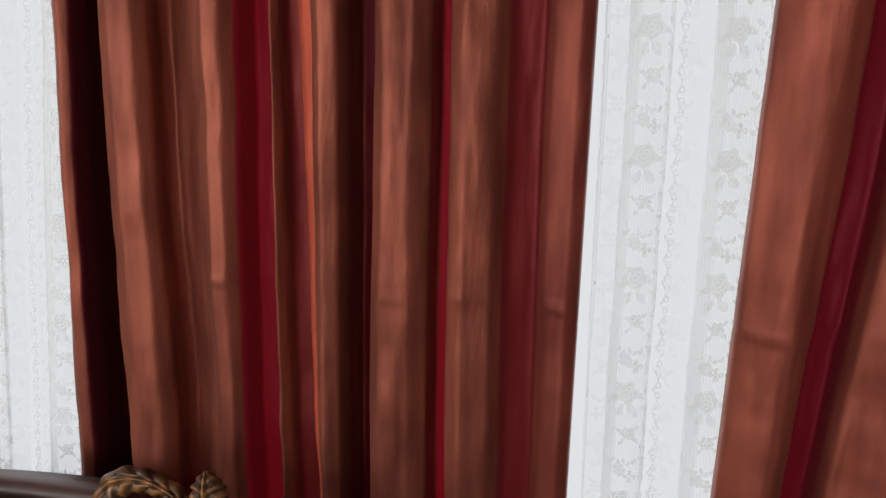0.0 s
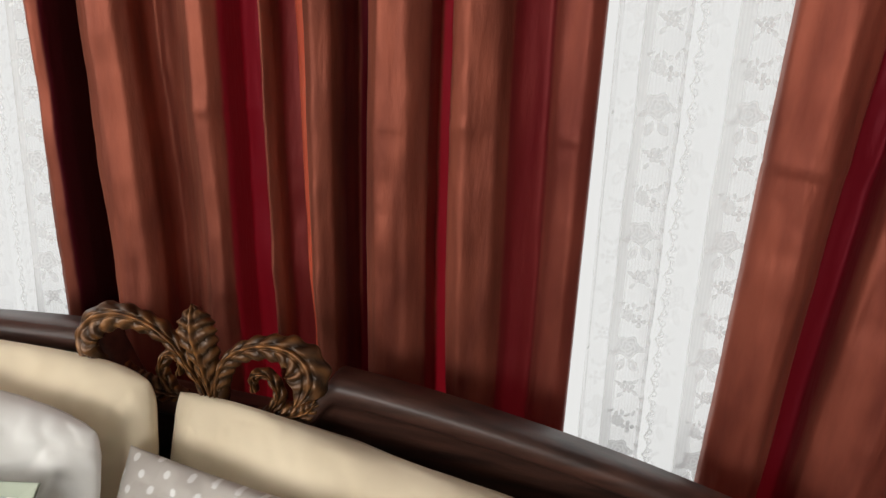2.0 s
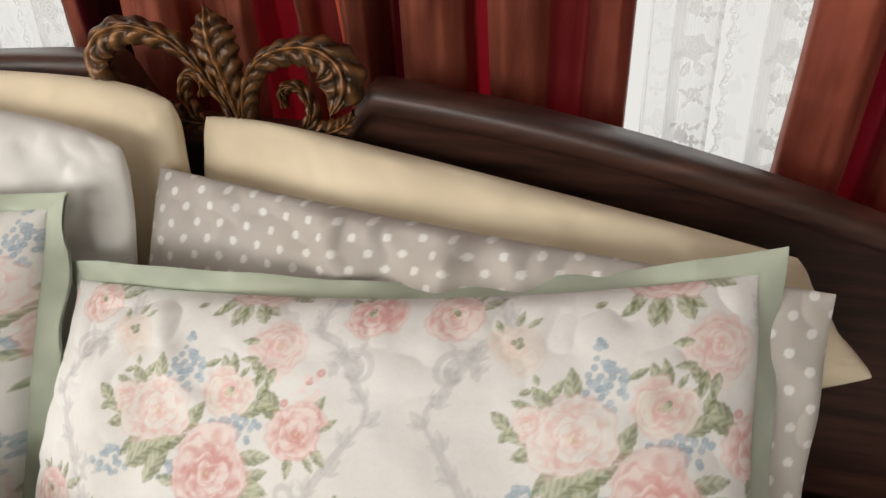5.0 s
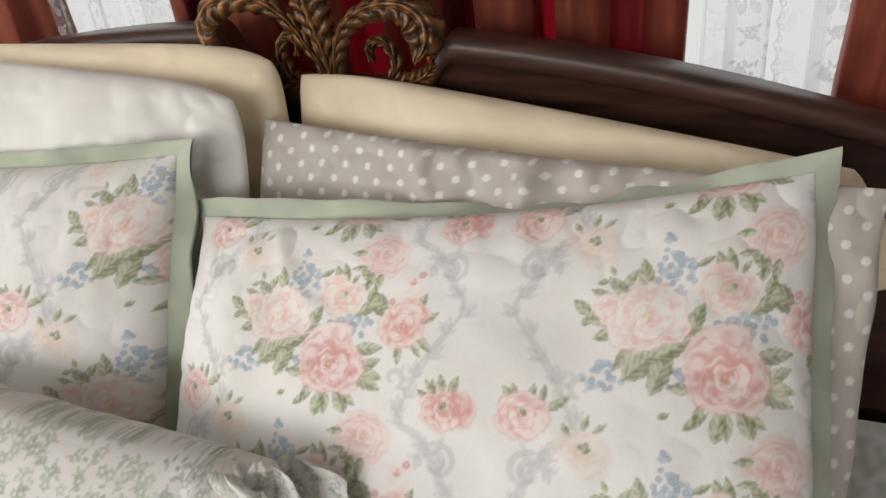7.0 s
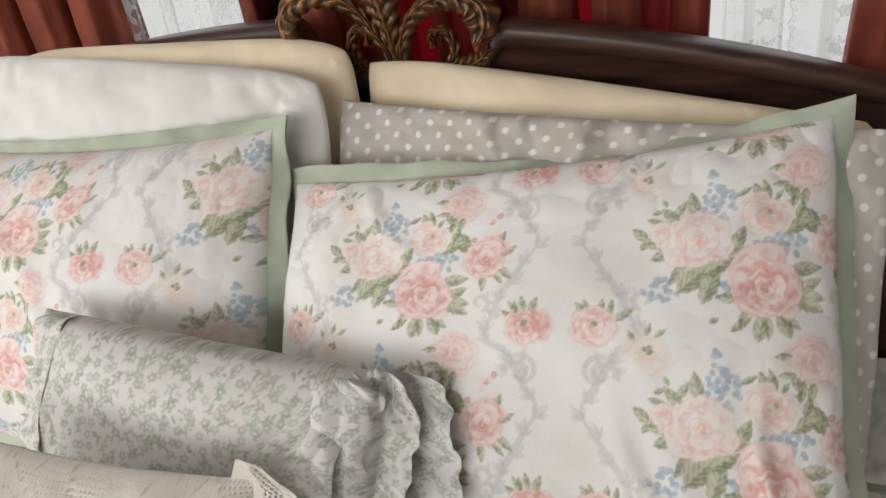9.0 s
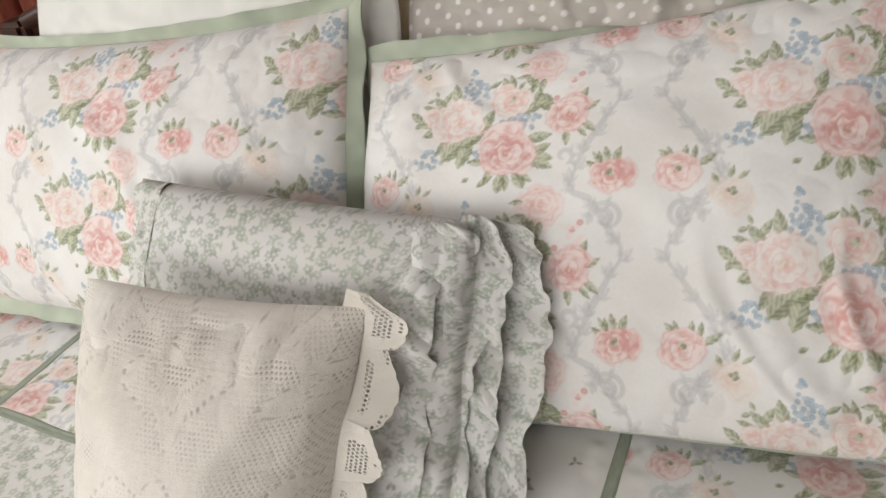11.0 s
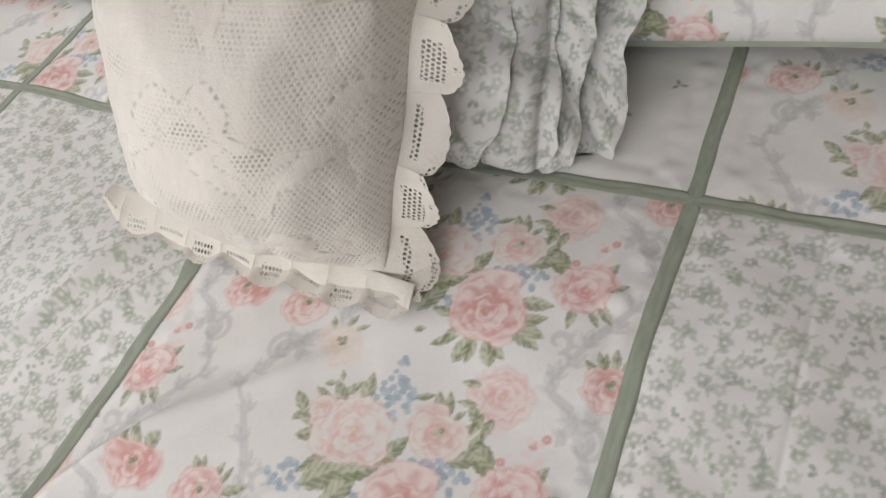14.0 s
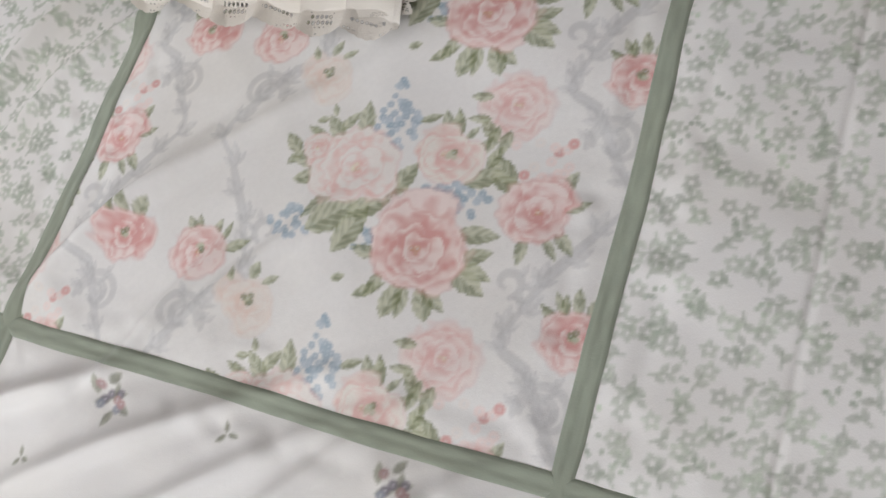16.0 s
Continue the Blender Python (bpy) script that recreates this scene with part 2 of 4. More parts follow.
class Tile:
    """A repeating pattern w x h metres."""

    def __init__(self, w, h, step, ground):
        self.w, self.h = w, h
        self.nx, self.ny = round(w / step), round(h / step)
        self.u, self.v = np.meshgrid((np.arange(self.nx) + 0.5) * w / self.nx, (np.arange(self.ny) + 0.5) * h / self.ny)
        self.rgb = np.ones((self.ny, self.nx, 3)) * ground

    def near(self, cu, cv, rad):
        """Offsets from a place, within a window of that radius, which the next lay() uses."""
        sx, sy = self.w / self.nx, self.h / self.ny
        cols = np.arange(int((cu - rad) / sx) - 1, int((cu + rad) / sx) + 2)
        rows = np.arange(int((cv - rad) / sy) - 1, int((cv + rad) / sy) + 2)
        self.win = np.ix_(rows % self.ny, cols % self.nx)
        return np.meshgrid((cols + 0.5) * sx - cu, (rows + 0.5) * sy - cv)

    def lay(self, mask, colour):
        old = self.rgb[self.win]
        self.rgb[self.win] = old + (np.asarray(colour) - old) * np.clip(mask, 0, 1)[..., None]

    def rose(self, cu, cv, r, dark, light, ph=0.0, strength=1.0):
        """Rings of overlapping petals, pale at the rim and deep at the foot, round a small cream heart."""
        rnd = random.Random(int(ph * 1000) + 5)
        dark, light = np.array(dark), np.array(light)
        for ring, (dist, size, count) in enumerate(((0.60, 0.56, 5), (0.44, 0.50, 4), (0.25, 0.38, 3), (0.08, 0.24, 2))):
            for k in range(count):
                a = ph + ring * 0.7 + k * 6.283 / count + rnd.uniform(-0.45, 0.45)
                d, q = dist * r * rnd.uniform(0.65, 1.3), size * r * rnd.uniform(0.65, 1.25)
                pu, pv = cu + d * math.cos(a), cv + d * math.sin(a) * 0.9
                du, dv = self.near(pu, pv, q * 1.7)
                c, n = math.cos(a), math.sin(a)
                p, w = (du * c + dv * n) / q, (-du * n + dv * c) / q
                rr = np.hypot(p * (1.12 + 0.2 * p), w * 0.92) + 0.20 * vnoise((du + pu) * 150, (dv + pv) * 150, 5 + ring)
                self.lay(smooth(1.22, 0.98, rr) * 0.38 * strength, dark)
                tone = 0.42 + 0.70 * p + 0.20 * np.sin(w * 7 + ph * k) * (p < 0.6) + 0.45 * vnoise((du + pu) * 190, (dv + pv) * 190, 9) + rnd.uniform(-0.35, 0.45)
                tone += 0.3 * smooth(0.7, 0.9, rr)
                self.lay(smooth(1.0, 0.9, rr) * strength, dark + (light - dark) * np.clip(tone, 0, 1)[..., None])
        self.dots(cu, cv, r * 0.12, r * 0.10, 5, r * 0.055, [light * (0.97, 0.98, 0.8), dark * (0.9, 0.95, 0.7)], rnd, 0.7 * strength)

    def leaf(self, cu, cv, length, width, turn, dark, light, strength=1.0):
        du, dv = self.near(cu, cv, length * 0.6)
        c, s = math.cos(turn), math.sin(turn)
        p, q = du * c + dv * s, -du * s + dv * c
        x = p / (length / 2)
        half = width / 2 * np.clip(1 - x * x, 0, 1) ** 0.95 * (1 + 0.07 * np.sin(x * 17)) * (1 + 0.25 * -x)
        m = smooth(0.0, 0.0012, half - np.abs(q)) * (np.abs(x) < 1)
        tone = 0.5 + 0.25 * np.sign(q) + 0.26 * np.sin((p - np.abs(q) * 1.4) * 700) + 0.40 * vnoise((du + cu) * 220, (dv + cv) * 220, 9)
        self.lay(m * strength, np.array(dark) + (np.array(light) - np.array(dark)) * np.clip(tone, 0, 1)[..., None])

    def dots(self, cu, cv, spread_u, spread_v, count, r, colours, rnd, strength=0.9):
        for _ in range(count):
            a, d = rnd.uniform(0, 6.28), math.sqrt(rnd.uniform(0, 1))
            du, dv = self.near(cu + spread_u * d * math.cos(a), cv + spread_v * d * math.sin(a), r * 1.3)
            rr = np.hypot(du, dv) / r
            self.lay(smooth(1.1, 0.7, rr) * strength, colours[rnd.randrange(len(colours))])
            self.lay(smooth(0.35, 0.15, rr) * 0.5, WHITE * (0.9, 0.95, 1.0))

    def stroke(self, pts, width, colour, strength=1.0):
        d = np.full(self.u.shape, 9.0)
        for k, (a, c) in enumerate(pts):
            du, dv = self.near(a, c, width(k / len(pts)) + 0.003)
            d[self.win] = np.minimum(d[self.win], np.hypot(du, dv) - width(k / len(pts)))
        self.win = np.ix_(np.arange(self.ny), np.arange(self.nx))
        self.lay(smooth(0.0008, -0.0008, d) * strength, colour)
        self.lay(smooth(-0.0012, -0.003, d) * strength * 0.35, np.array(colour) * 1.25)

    def at(self, u, v):
        """The pattern's colours at points, u and v in metres."""
        x, y = (u / self.w) % 1 * self.nx - 0.5, (v / self.h) % 1 * self.ny - 0.5
        xi, yi = np.floor(x).astype(int), np.floor(y).astype(int)
        fx, fy = (x - xi)[..., None], (y - yi)[..., None]
        g = lambda a, b: self.rgb[(yi + b) % self.ny, (xi + a) % self.nx]
        return (g(0, 0) * (1 - fx) + g(1, 0) * fx) * (1 - fy) + (g(0, 1) * (1 - fx) + g(1, 1) * fx) * fy


PINK_D, PINK_L = (0.655, 0.355, 0.335), (0.80, 0.685, 0.66)
PALE_D, PALE_L = (0.735, 0.50, 0.47), (0.77, 0.73, 0.70)
LEAF_D, LEAF_L = (0.175, 0.20, 0.10), (0.53, 0.55, 0.41)
BLUES = [(0.38, 0.46, 0.53), (0.47, 0.54, 0.60), (0.33, 0.42, 0.50)]
GREY = (0.475, 0.475, 0.48)


def rose_tile():
    """Cabbage rose sprays between pairs of grey acanthus scrolls."""
    t = Tile(0.405, 0.213, 0.0007, WHITE)
    rnd = random.Random(4)
    axis = 0.175
    way = bezier([(0.108, 0.14), (0.13, 0.103), (0.149, 0.07), (0.13, 0.036), (0.106, -0.002), (0.091, -0.036), (0.085, -0.06), (0.108, -0.073)], 120)
    light = (0.63, 0.63, 0.635)
    for side in (-1, 1):
        flip = (lambda u: 2 * axis - u) if side > 0 else (lambda u: u)
        t.stroke([(flip(u), v) for u, v in way], lambda f: 0.0034 + 0.0012 * math.sin(f * 15), GREY, 0.5)
        t.stroke([(flip(u) + 0.001, v) for u, v in way], lambda f: 0.0012, light, 0.8)
        for n, k in enumerate(range(6, 116, 11)):
            u, v = way[k]
            du, dv = way[k + 1] - way[k - 1]
            sgn = 1 if n % 2 else -1
            head = math.atan2(dv, du) + math.pi
            for off, d, long in ((0.35, 0.011, 0.025), (0.95, 0.009, 0.019), (-0.5, 0.008, 0.016)):
                a = head - sgn * off
                t.leaf(flip(u + d * math.cos(a)), v + d * math.sin(a), long, long * 0.46, math.pi - a if side > 0 else a, GREY, light, 0.5)
        for cu, cv, r0, start, sgn in ((0.130, -0.100, 0.024, 3.4, -1), (0.078, -0.012, 0.012, -1.2, 1), (0.126, 0.112, 0.015, 3.3, -1)):
            sp = [(cu + r0 * (1 - 0.62 * f) * math.cos(start + sgn * f * 5.6), cv + r0 * (1 - 0.62 * f) * math.sin(start + sgn * f * 5.6)) for f in np.linspace(0, 1, 70)]
            t.stroke([(flip(u), v) for u, v in sp], lambda f: 0.0036 * (0.35 + 0.65 * math.sin(math.pi * min(1, 0.15 + f * 0.85))), GREY, 0.46)
            for k in (3, 12, 22):
                u, v = sp[k]
                a = math.atan2(v - cv, u - cu) + sgn * 0.7
                t.leaf(flip(u + 0.006 * math.cos(a)), v + 0.006 * math.sin(a), 0.015, 0.007, math.pi - a if side > 0 else a, GREY, light, 0.5)
    leaves = [(-0.078, 0.012, 0.052, 0.028, 0.75), (-0.060, 0.006, 0.054, 0.026, 1.2), (-0.05, 0.026, 0.04, 0.022, 0.5), (-0.028, 0.056, 0.036, 0.020, 1.1), (-0.036, 0.044, 0.03, 0.018, 0.2),
              (-0.137, 0.070, 0.026, 0.016, 2.4), (-0.130, 0.058, 0.022, 0.012, 0.9), (-0.111, 0.042, 0.032, 0.017, 0.35), (-0.092, 0.098, 0.026, 0.013, 1.0), (-0.118, 0.096, 0.014, 0.009, 0.3), (-0.110, 0.107, 0.014, 0.008, 2.0), (-0.124, 0.085, 0.016, 0.008, 2.6),
              (0.046, 0.002, 0.034, 0.018, 0.45), (0.05, -0.010, 0.032, 0.017, -0.25), (-0.008, -0.044, 0.036, 0.020, 1.35), (0.017, -0.041, 0.034, 0.02, 2.0), (-0.028, -0.041, 0.032, 0.013, 0.6),
              (0.036, 0.068, 0.036, 0.02, 0.5), (0.048, 0.078, 0.036, 0.021, 2.5), (0.056, 0.066, 0.034, 0.018, -0.3), (0.04, 0.087, 0.026, 0.013, 1.2), (0.002, 0.113, 0.028, 0.012, 1.9), (0.028, 0.110, 0.03, 0.014, 2.3), (-0.022, 0.112, 0.022, 0.010, 0.5),
              (0.116, -0.030, 0.028, 0.012, 2.5), (0.124, -0.020, 0.022, 0.010, 1.7), (0.250, -0.030, 0.028, 0.012, 0.6), (0.236, -0.020, 0.022, 0.010, 1.4), (-0.057, -0.037, 0.014, 0.010, 0.4), (0.064, 0.044, 0.018, 0.009, 0.9), (0.07, 0.034, 0.014, 0.008, -0.4)]
    t.rose(-0.13, -0.075, 0.026, (0.74, 0.60, 0.54), (0.77, 0.74, 0.70), 1.3, 0.7)
    t.rose(0.046, -0.080, 0.030, (0.70, 0.44, 0.42), (0.79, 0.71, 0.68), 0.9, 0.8)
    t.dots(-0.050, 0.098, 0.020, 0.024, 44, 0.0036, BLUES, rnd)
    t.dots(-0.058, 0.132, 0.006, 0.016, 9, 0.003, BLUES, rnd)
    t.dots(0.016, 0.045, 0.032, 0.014, 40, 0.0036, BLUES, rnd)
    t.dots(-0.112, 0.0, 0.022, 0.014, 32, 0.0033, BLUES, rnd)
    t.dots(-0.045, -0.004, 0.012, 0.010, 10, 0.0033, BLUES, rnd)
    for u, v, a, w, turn in leaves:
        t.leaf(u, v, a, w * 0.86, turn, LEAF_D, LEAF_L, 0.84)
    for u, v, r, first, count in ((-0.072, 0.057, 0.040, 1.7, 5), (0.0, 0.0, 0.043, 3.4, 6), (0.084, 0.047, 0.029, 4.6, 5), (-0.001, 0.082, 0.027, 0.4, 4), (0.135, -0.044, 0.026, 1.2, 3), (0.215, -0.044, 0.026, 1.2, 3), (0.046, -0.080, 0.030, 3.0, 4), (-0.13, -0.075, 0.026, 1.0, 3)):
        for k in range(count):
            a = first + k * rnd.uniform(0.45, 0.7)
            long = r * rnd.uniform(0.6, 0.95)
            d = r * 0.82 + long * 0.35
            t.leaf(u + d * math.cos(a), v + d * math.sin(a), long, long * rnd.uniform(0.36, 0.5), a + rnd.uniform(-0.4, 0.4), LEAF_D, LEAF_L, 0.8)
    t.dots(0.078, 0.094, 0.026, 0.022, 15, 0.0048, [PINK_L, PINK_D, PALE_L], rnd)
    t.rose(-0.001, 0.082, 0.027, PALE_D, (0.78, 0.74, 0.69), 0.4)
    t.rose(-0.114, 0.069, 0.015, PALE_D, PALE_L, 0.1)
    t.rose(-0.072, 0.057, 0.040, PALE_D, PALE_L, 1.1)
    t.rose(0.084, 0.047, 0.029, PINK_D, PINK_L, 2.0)
    t.rose(0.0, 0.0, 0.043, PINK_D, PINK_L, 0.7)
    t.rose(0.135, -0.044, 0.026, PINK_D, PINK_L, 1.5)
    t.rose(0.215, -0.044, 0.026, PINK_D, PINK_L, 0.2)
    for u, v in ((0.135, -0.04), (0.215, -0.04), (-0.13, -0.072), (0.004, 0.083)):
        t.dots(u, v, 0.004, 0.004, 5, 0.003, [LEAF_L, LEAF_D], rnd, 0.7)
    # printed screen texture
    t.rgb *= (1 + 0.02 * vnoise(t.u * 420, t.v * 420, 6))[..., None]
    return t


def calico_tile():
    """Small sage sprigs, close set on white."""
    t = Tile(0.24, 0.24, 0.0008, WHITE)
    rnd = random.Random(11)
    cells = [(i, j) for i in range(21) for j in range(21)]
    rnd.shuffle(cells)
    for i, j in cells:
        u, v = (i + 0.5 * (j % 2) + rnd.uniform(0.15, 0.85)) * 0.24 / 21, (j + rnd.uniform(0.15, 0.85)) * 0.24 / 21
        c = np.array([0.35, 0.40, 0.325]) * rnd.uniform(0.85, 1.3)
        kind, a = rnd.random(), rnd.uniform(0, 6.28)
        if kind < 0.42:
            for k in range(5):
                b = a + k * 1.257
                t.leaf(u + 0.0034 * math.cos(b), v + 0.0034 * math.sin(b), 0.0062, 0.0050, b, c * 0.9, c * 1.25, 0.54)
            du, dv = t.near(u, v, 0.003)
            t.lay(smooth(0.0019, 0.0011, np.hypot(du, dv)) * 0.9, WHITE)
        elif kind < 0.86:
            t.stroke([(u + 0.0007 * k * math.cos(a), v + 0.0007 * k * math.sin(a)) for k in range(14)], lambda f: 0.0007, c, 0.7)
            for k in range(rnd.choice((2, 3, 4))):
                b = a + (0.75 if k % 2 else -0.75)
                o = 0.003 + 0.003 * k
                t.leaf(u + o * math.cos(a) + 0.004 * math.cos(b), v + o * math.sin(a) + 0.004 * math.sin(b), 0.0090, 0.0052, b, c * 0.85, c * 1.2, 0.56)
        else:
            t.dots(u, v, 0.006, 0.006, 5, 0.0017, [c, c * 1.2], rnd, 0.8)
    return t


def ditsy_tile():
    """Tiny dark sprigs far apart on white."""
    t = Tile(0.17, 0.15, 0.0008, WHITE * 1.01)
    rnd = random.Random(3)
    for u, v in ((0.03, 0.03), (0.115, 0.105)):
        for k in range(7):
            a = k * 0.9 + u * 40 + rnd.uniform(-0.5, 0.5)
            d = rnd.uniform(0.004, 0.012)
            t.leaf(u + d * math.cos(a), v + d * math.sin(a), rnd.uniform(0.008, 0.013), 0.006, a + rnd.uniform(-0.8, 0.8), (0.15, 0.16, 0.11), (0.34, 0.35, 0.26), 0.75)
        t.dots(u, v, 0.009, 0.008, 9, 0.0028, [(0.22, 0.2, 0.24), (0.45, 0.3, 0.3), (0.3, 0.32, 0.38)], rnd)
    for u, v in ((0.075, 0.06), (0.155, 0.14), (0.02, 0.105)):
        for k in range(3):
            t.leaf(u + 0.004 * math.cos(k * 2), v + 0.004 * math.sin(k * 2), 0.008, 0.004, k * 2.0, (0.15, 0.16, 0.1), (0.28, 0.29, 0.2), 0.8)
    return t


def dot_tile():
    t = Tile(0.031, 0.031, 0.0005, np.array([0.49, 0.455, 0.42]))
    for u, v in ((0.0078, 0.0078), (0.0233, 0.0233)):
        du, dv = t.near(u, v, 0.008)
        t.lay(smooth(0.0046, 0.0037, np.hypot(du, dv)), WHITE)
    return t


def net_tile():
    """Lace: how close the knit is, 0 to 1: an outlined rose over two leaves, berry clusters and a side vine."""
    t = Tile(0.092, 0.19, 0.0006, np.zeros(3) + 0.20)
    fill, line = (0.50, 0.50, 0.50), (0.86, 0.86, 0.86)

    def petal_ring(cu, cv, r):
        du, dv = t.near(cu, cv, r * 1.4)
        th = np.arctan2(dv, du)
        rr = np.hypot(du, dv) / r
        t.lay(smooth(1.1, 1.0, rr * (1 - 0.14 * np.cos(5 * th + 0.5))), fill)
        for ring, lobes, ph in ((1.0, 5, 0.5), (0.62, 5, 1.4), (0.28, 3, 0.2)):
            edge = ring * (1 + 0.14 * np.cos(lobes * th + ph))
            t.lay(np.exp(-((rr - edge) / 0.085) ** 2), line)

    def outlined_leaf(cu, cv, length, width, turn):
        t.leaf(cu, cv, length, width, turn, line, line, 1.0)
        t.leaf(cu, cv, length - 0.0042, max(width - 0.0036, 0.0015), turn, fill, (0.42, 0.42, 0.42), 1.0)

    def berries(cu, cv, count, spread):
        for k in range(count):
            a = k * 6.283 / max(count - 1, 1)
            d = 0 if k == 0 else spread
            du, dv = t.near(cu + d * math.cos(a), cv + d * math.sin(a), 0.006)
            t.lay(smooth(0.0040, 0.0028, np.hypot(du, dv)), line)

    outlined_leaf(0.044, 0.070, 0.026, 0.014, 2.2)
    outlined_leaf(0.026, 0.068, 0.026, 0.012, 1.2)
    outlined_leaf(0.016, 0.088, 0.020, 0.010, 0.4)
    outlined_leaf(0.055, 0.098, 0.018, 0.009, 2.8)
    petal_ring(0.035, 0.100, 0.0165)
    berries(0.040, 0.030, 7, 0.0078)
    for u, v, turn in ((0.052, 0.040, 0.8), (0.026, 0.034, 2.6), (0.030, 0.014, 0.9), (0.052, 0.020, 2.4)):
        outlined_leaf(u, v, 0.014, 0.006, turn)
    petal_ring(0.030, 0.155, 0.009)
    berries(0.047, 0.146, 5, 0.0075)
    for k in range(5):
        outlined_leaf(0.018 + 0.009 * k, 0.172 - 0.004 * (k % 2), 0.013, 0.006, 0.5 + 0.7 * (k % 3))
    t.stroke([(0.074 + 0.007 * math.sin(k * 0.19 * 2 * math.pi / 80 / 0.095), k * 0.19 / 80) for k in range(80)], lambda f: 0.0011, line, 0.9)
    for k in range(11):
        outlined_leaf(0.074 + (0.009 if k % 2 else -0.009), 0.008 + k * 0.017, 0.015, 0.007, (0.7 if k % 2 else 2.4) + 0.3 * math.sin(k * 2.0))
    return t


ROSES, SPRIGS, DITSY, DOTS, NET = rose_tile(), calico_tile(), ditsy_tile(), dot_tile(), net_tile()

# ---- the room ----
def slab(name, x0, x1, y0, y1, z0, z1, material, label, category):
    me = bpy.data.meshes.new(name)
    bm = box_bm(x0, x1, y0, y1, z0, z1, 0)
    bm.to_mesh(me)
    bm.free()
    me.materials.append(material)
    return tagged(new(name, me), label, category, kind="structure")


slab("floor", -2.6, 2.6, -3.6, 0.5, -0.1, 0.0, FLOOR, "brown wooden floor under the bed", "floor")
slab("ceiling", -2.6, 2.6, -3.6, 0.5, 2.6, 2.7, CEILING, "plain white painted ceiling", "ceiling")
slab("wall_east", 2.5, 2.6, -3.5, 0.3, 0, 2.6, PLASTER, "plain taupe plaster wall", "wall")


def wall_with_opening(name, axis, at0, at1, a0, a1, o0, o1, z0, z1, label):
    """A wall from a0 to a1 with one opening o0..o1, z0..z1; axis is the one along which it runs."""
    bm = bmesh.new()
    for p0, p1, q0, q1 in ((a0, o0, 0, 2.6), (o1, a1, 0, 2.6), (o0, o1, 0, z0), (o0, o1, z1, 2.6)):
        lo, hi = ((p0, at0), (p1, at1)) if axis == "x" else ((at0, p0), (at1, p1))
        b = box_bm(lo[0], hi[0], lo[1], hi[1], q0, q1, 0)
        me = bpy.data.meshes.new("tmp")
        b.to_mesh(me)
        b.free()
        bm.from_mesh(me)
        bpy.data.meshes.remove(me)
    me = bpy.data.meshes.new(name)
    bm.to_mesh(me)
    bm.free()
    me.materials.append(PLASTER)
    return tagged(new(name, me), label, "wall", kind="structure")


wall_with_opening("wall_north", "x", 0.3, 0.5, -2.6, 2.6, -1.35, 1.45, 0.7, 2.45, "taupe plaster wall with a wide window behind curtains")
wall_with_opening("wall_south", "x", -3.6, -3.5, -2.6, 2.6, -1.9, 0.9, 1.4, 2.55, "plain taupe plaster wall with a window")
wall_with_opening("wall_west", "y", -2.6, -2.5, -3.5, 0.3, -2.45, -0.75, 0.85, 2.35, "plain taupe plaster wall with a window")

# the window frame behind the curtains
win = tagged(thing("window_1", "", ""), "white painted wooden window behind lace", "window", kind="structure")
for x0, x1, z0, z1 in ((-1.35, 1.45, 0.7, 0.76), (-1.35, 1.45, 2.39, 2.45), (-1.35, -1.28, 0.76, 2.39), (1.38, 1.45, 0.76, 2.39), (0.0, 0.08, 0.76, 2.39)):
    part("window_frame", box_bm(x0, x1, 0.36, 0.42, z0, z1, 0.004), WHITE_PAINT, win)
part("window_sill", box_bm(-1.4, 1.5, 0.275, 0.36, 0.66, 0.695, 0.006), WHITE_PAINT, win)


# bright overcast sky outside the window
bm_, bn, bl_, bb = mat("overcast_sky")
glow = bn.new("ShaderNodeEmission")
glow.inputs["Color"].default_value, glow.inputs["Strength"].default_value = (0.93, 0.965, 1.0, 1), 0.82
bl_.new(glow.outputs["Emission"], bn["Material Output"].inputs["Surface"])
slab("backdrop", -5.0, 5.0, 2.6, 2.62, -2.0, 6.0, bm_, "bright white overcast sky outside", "backdrop")


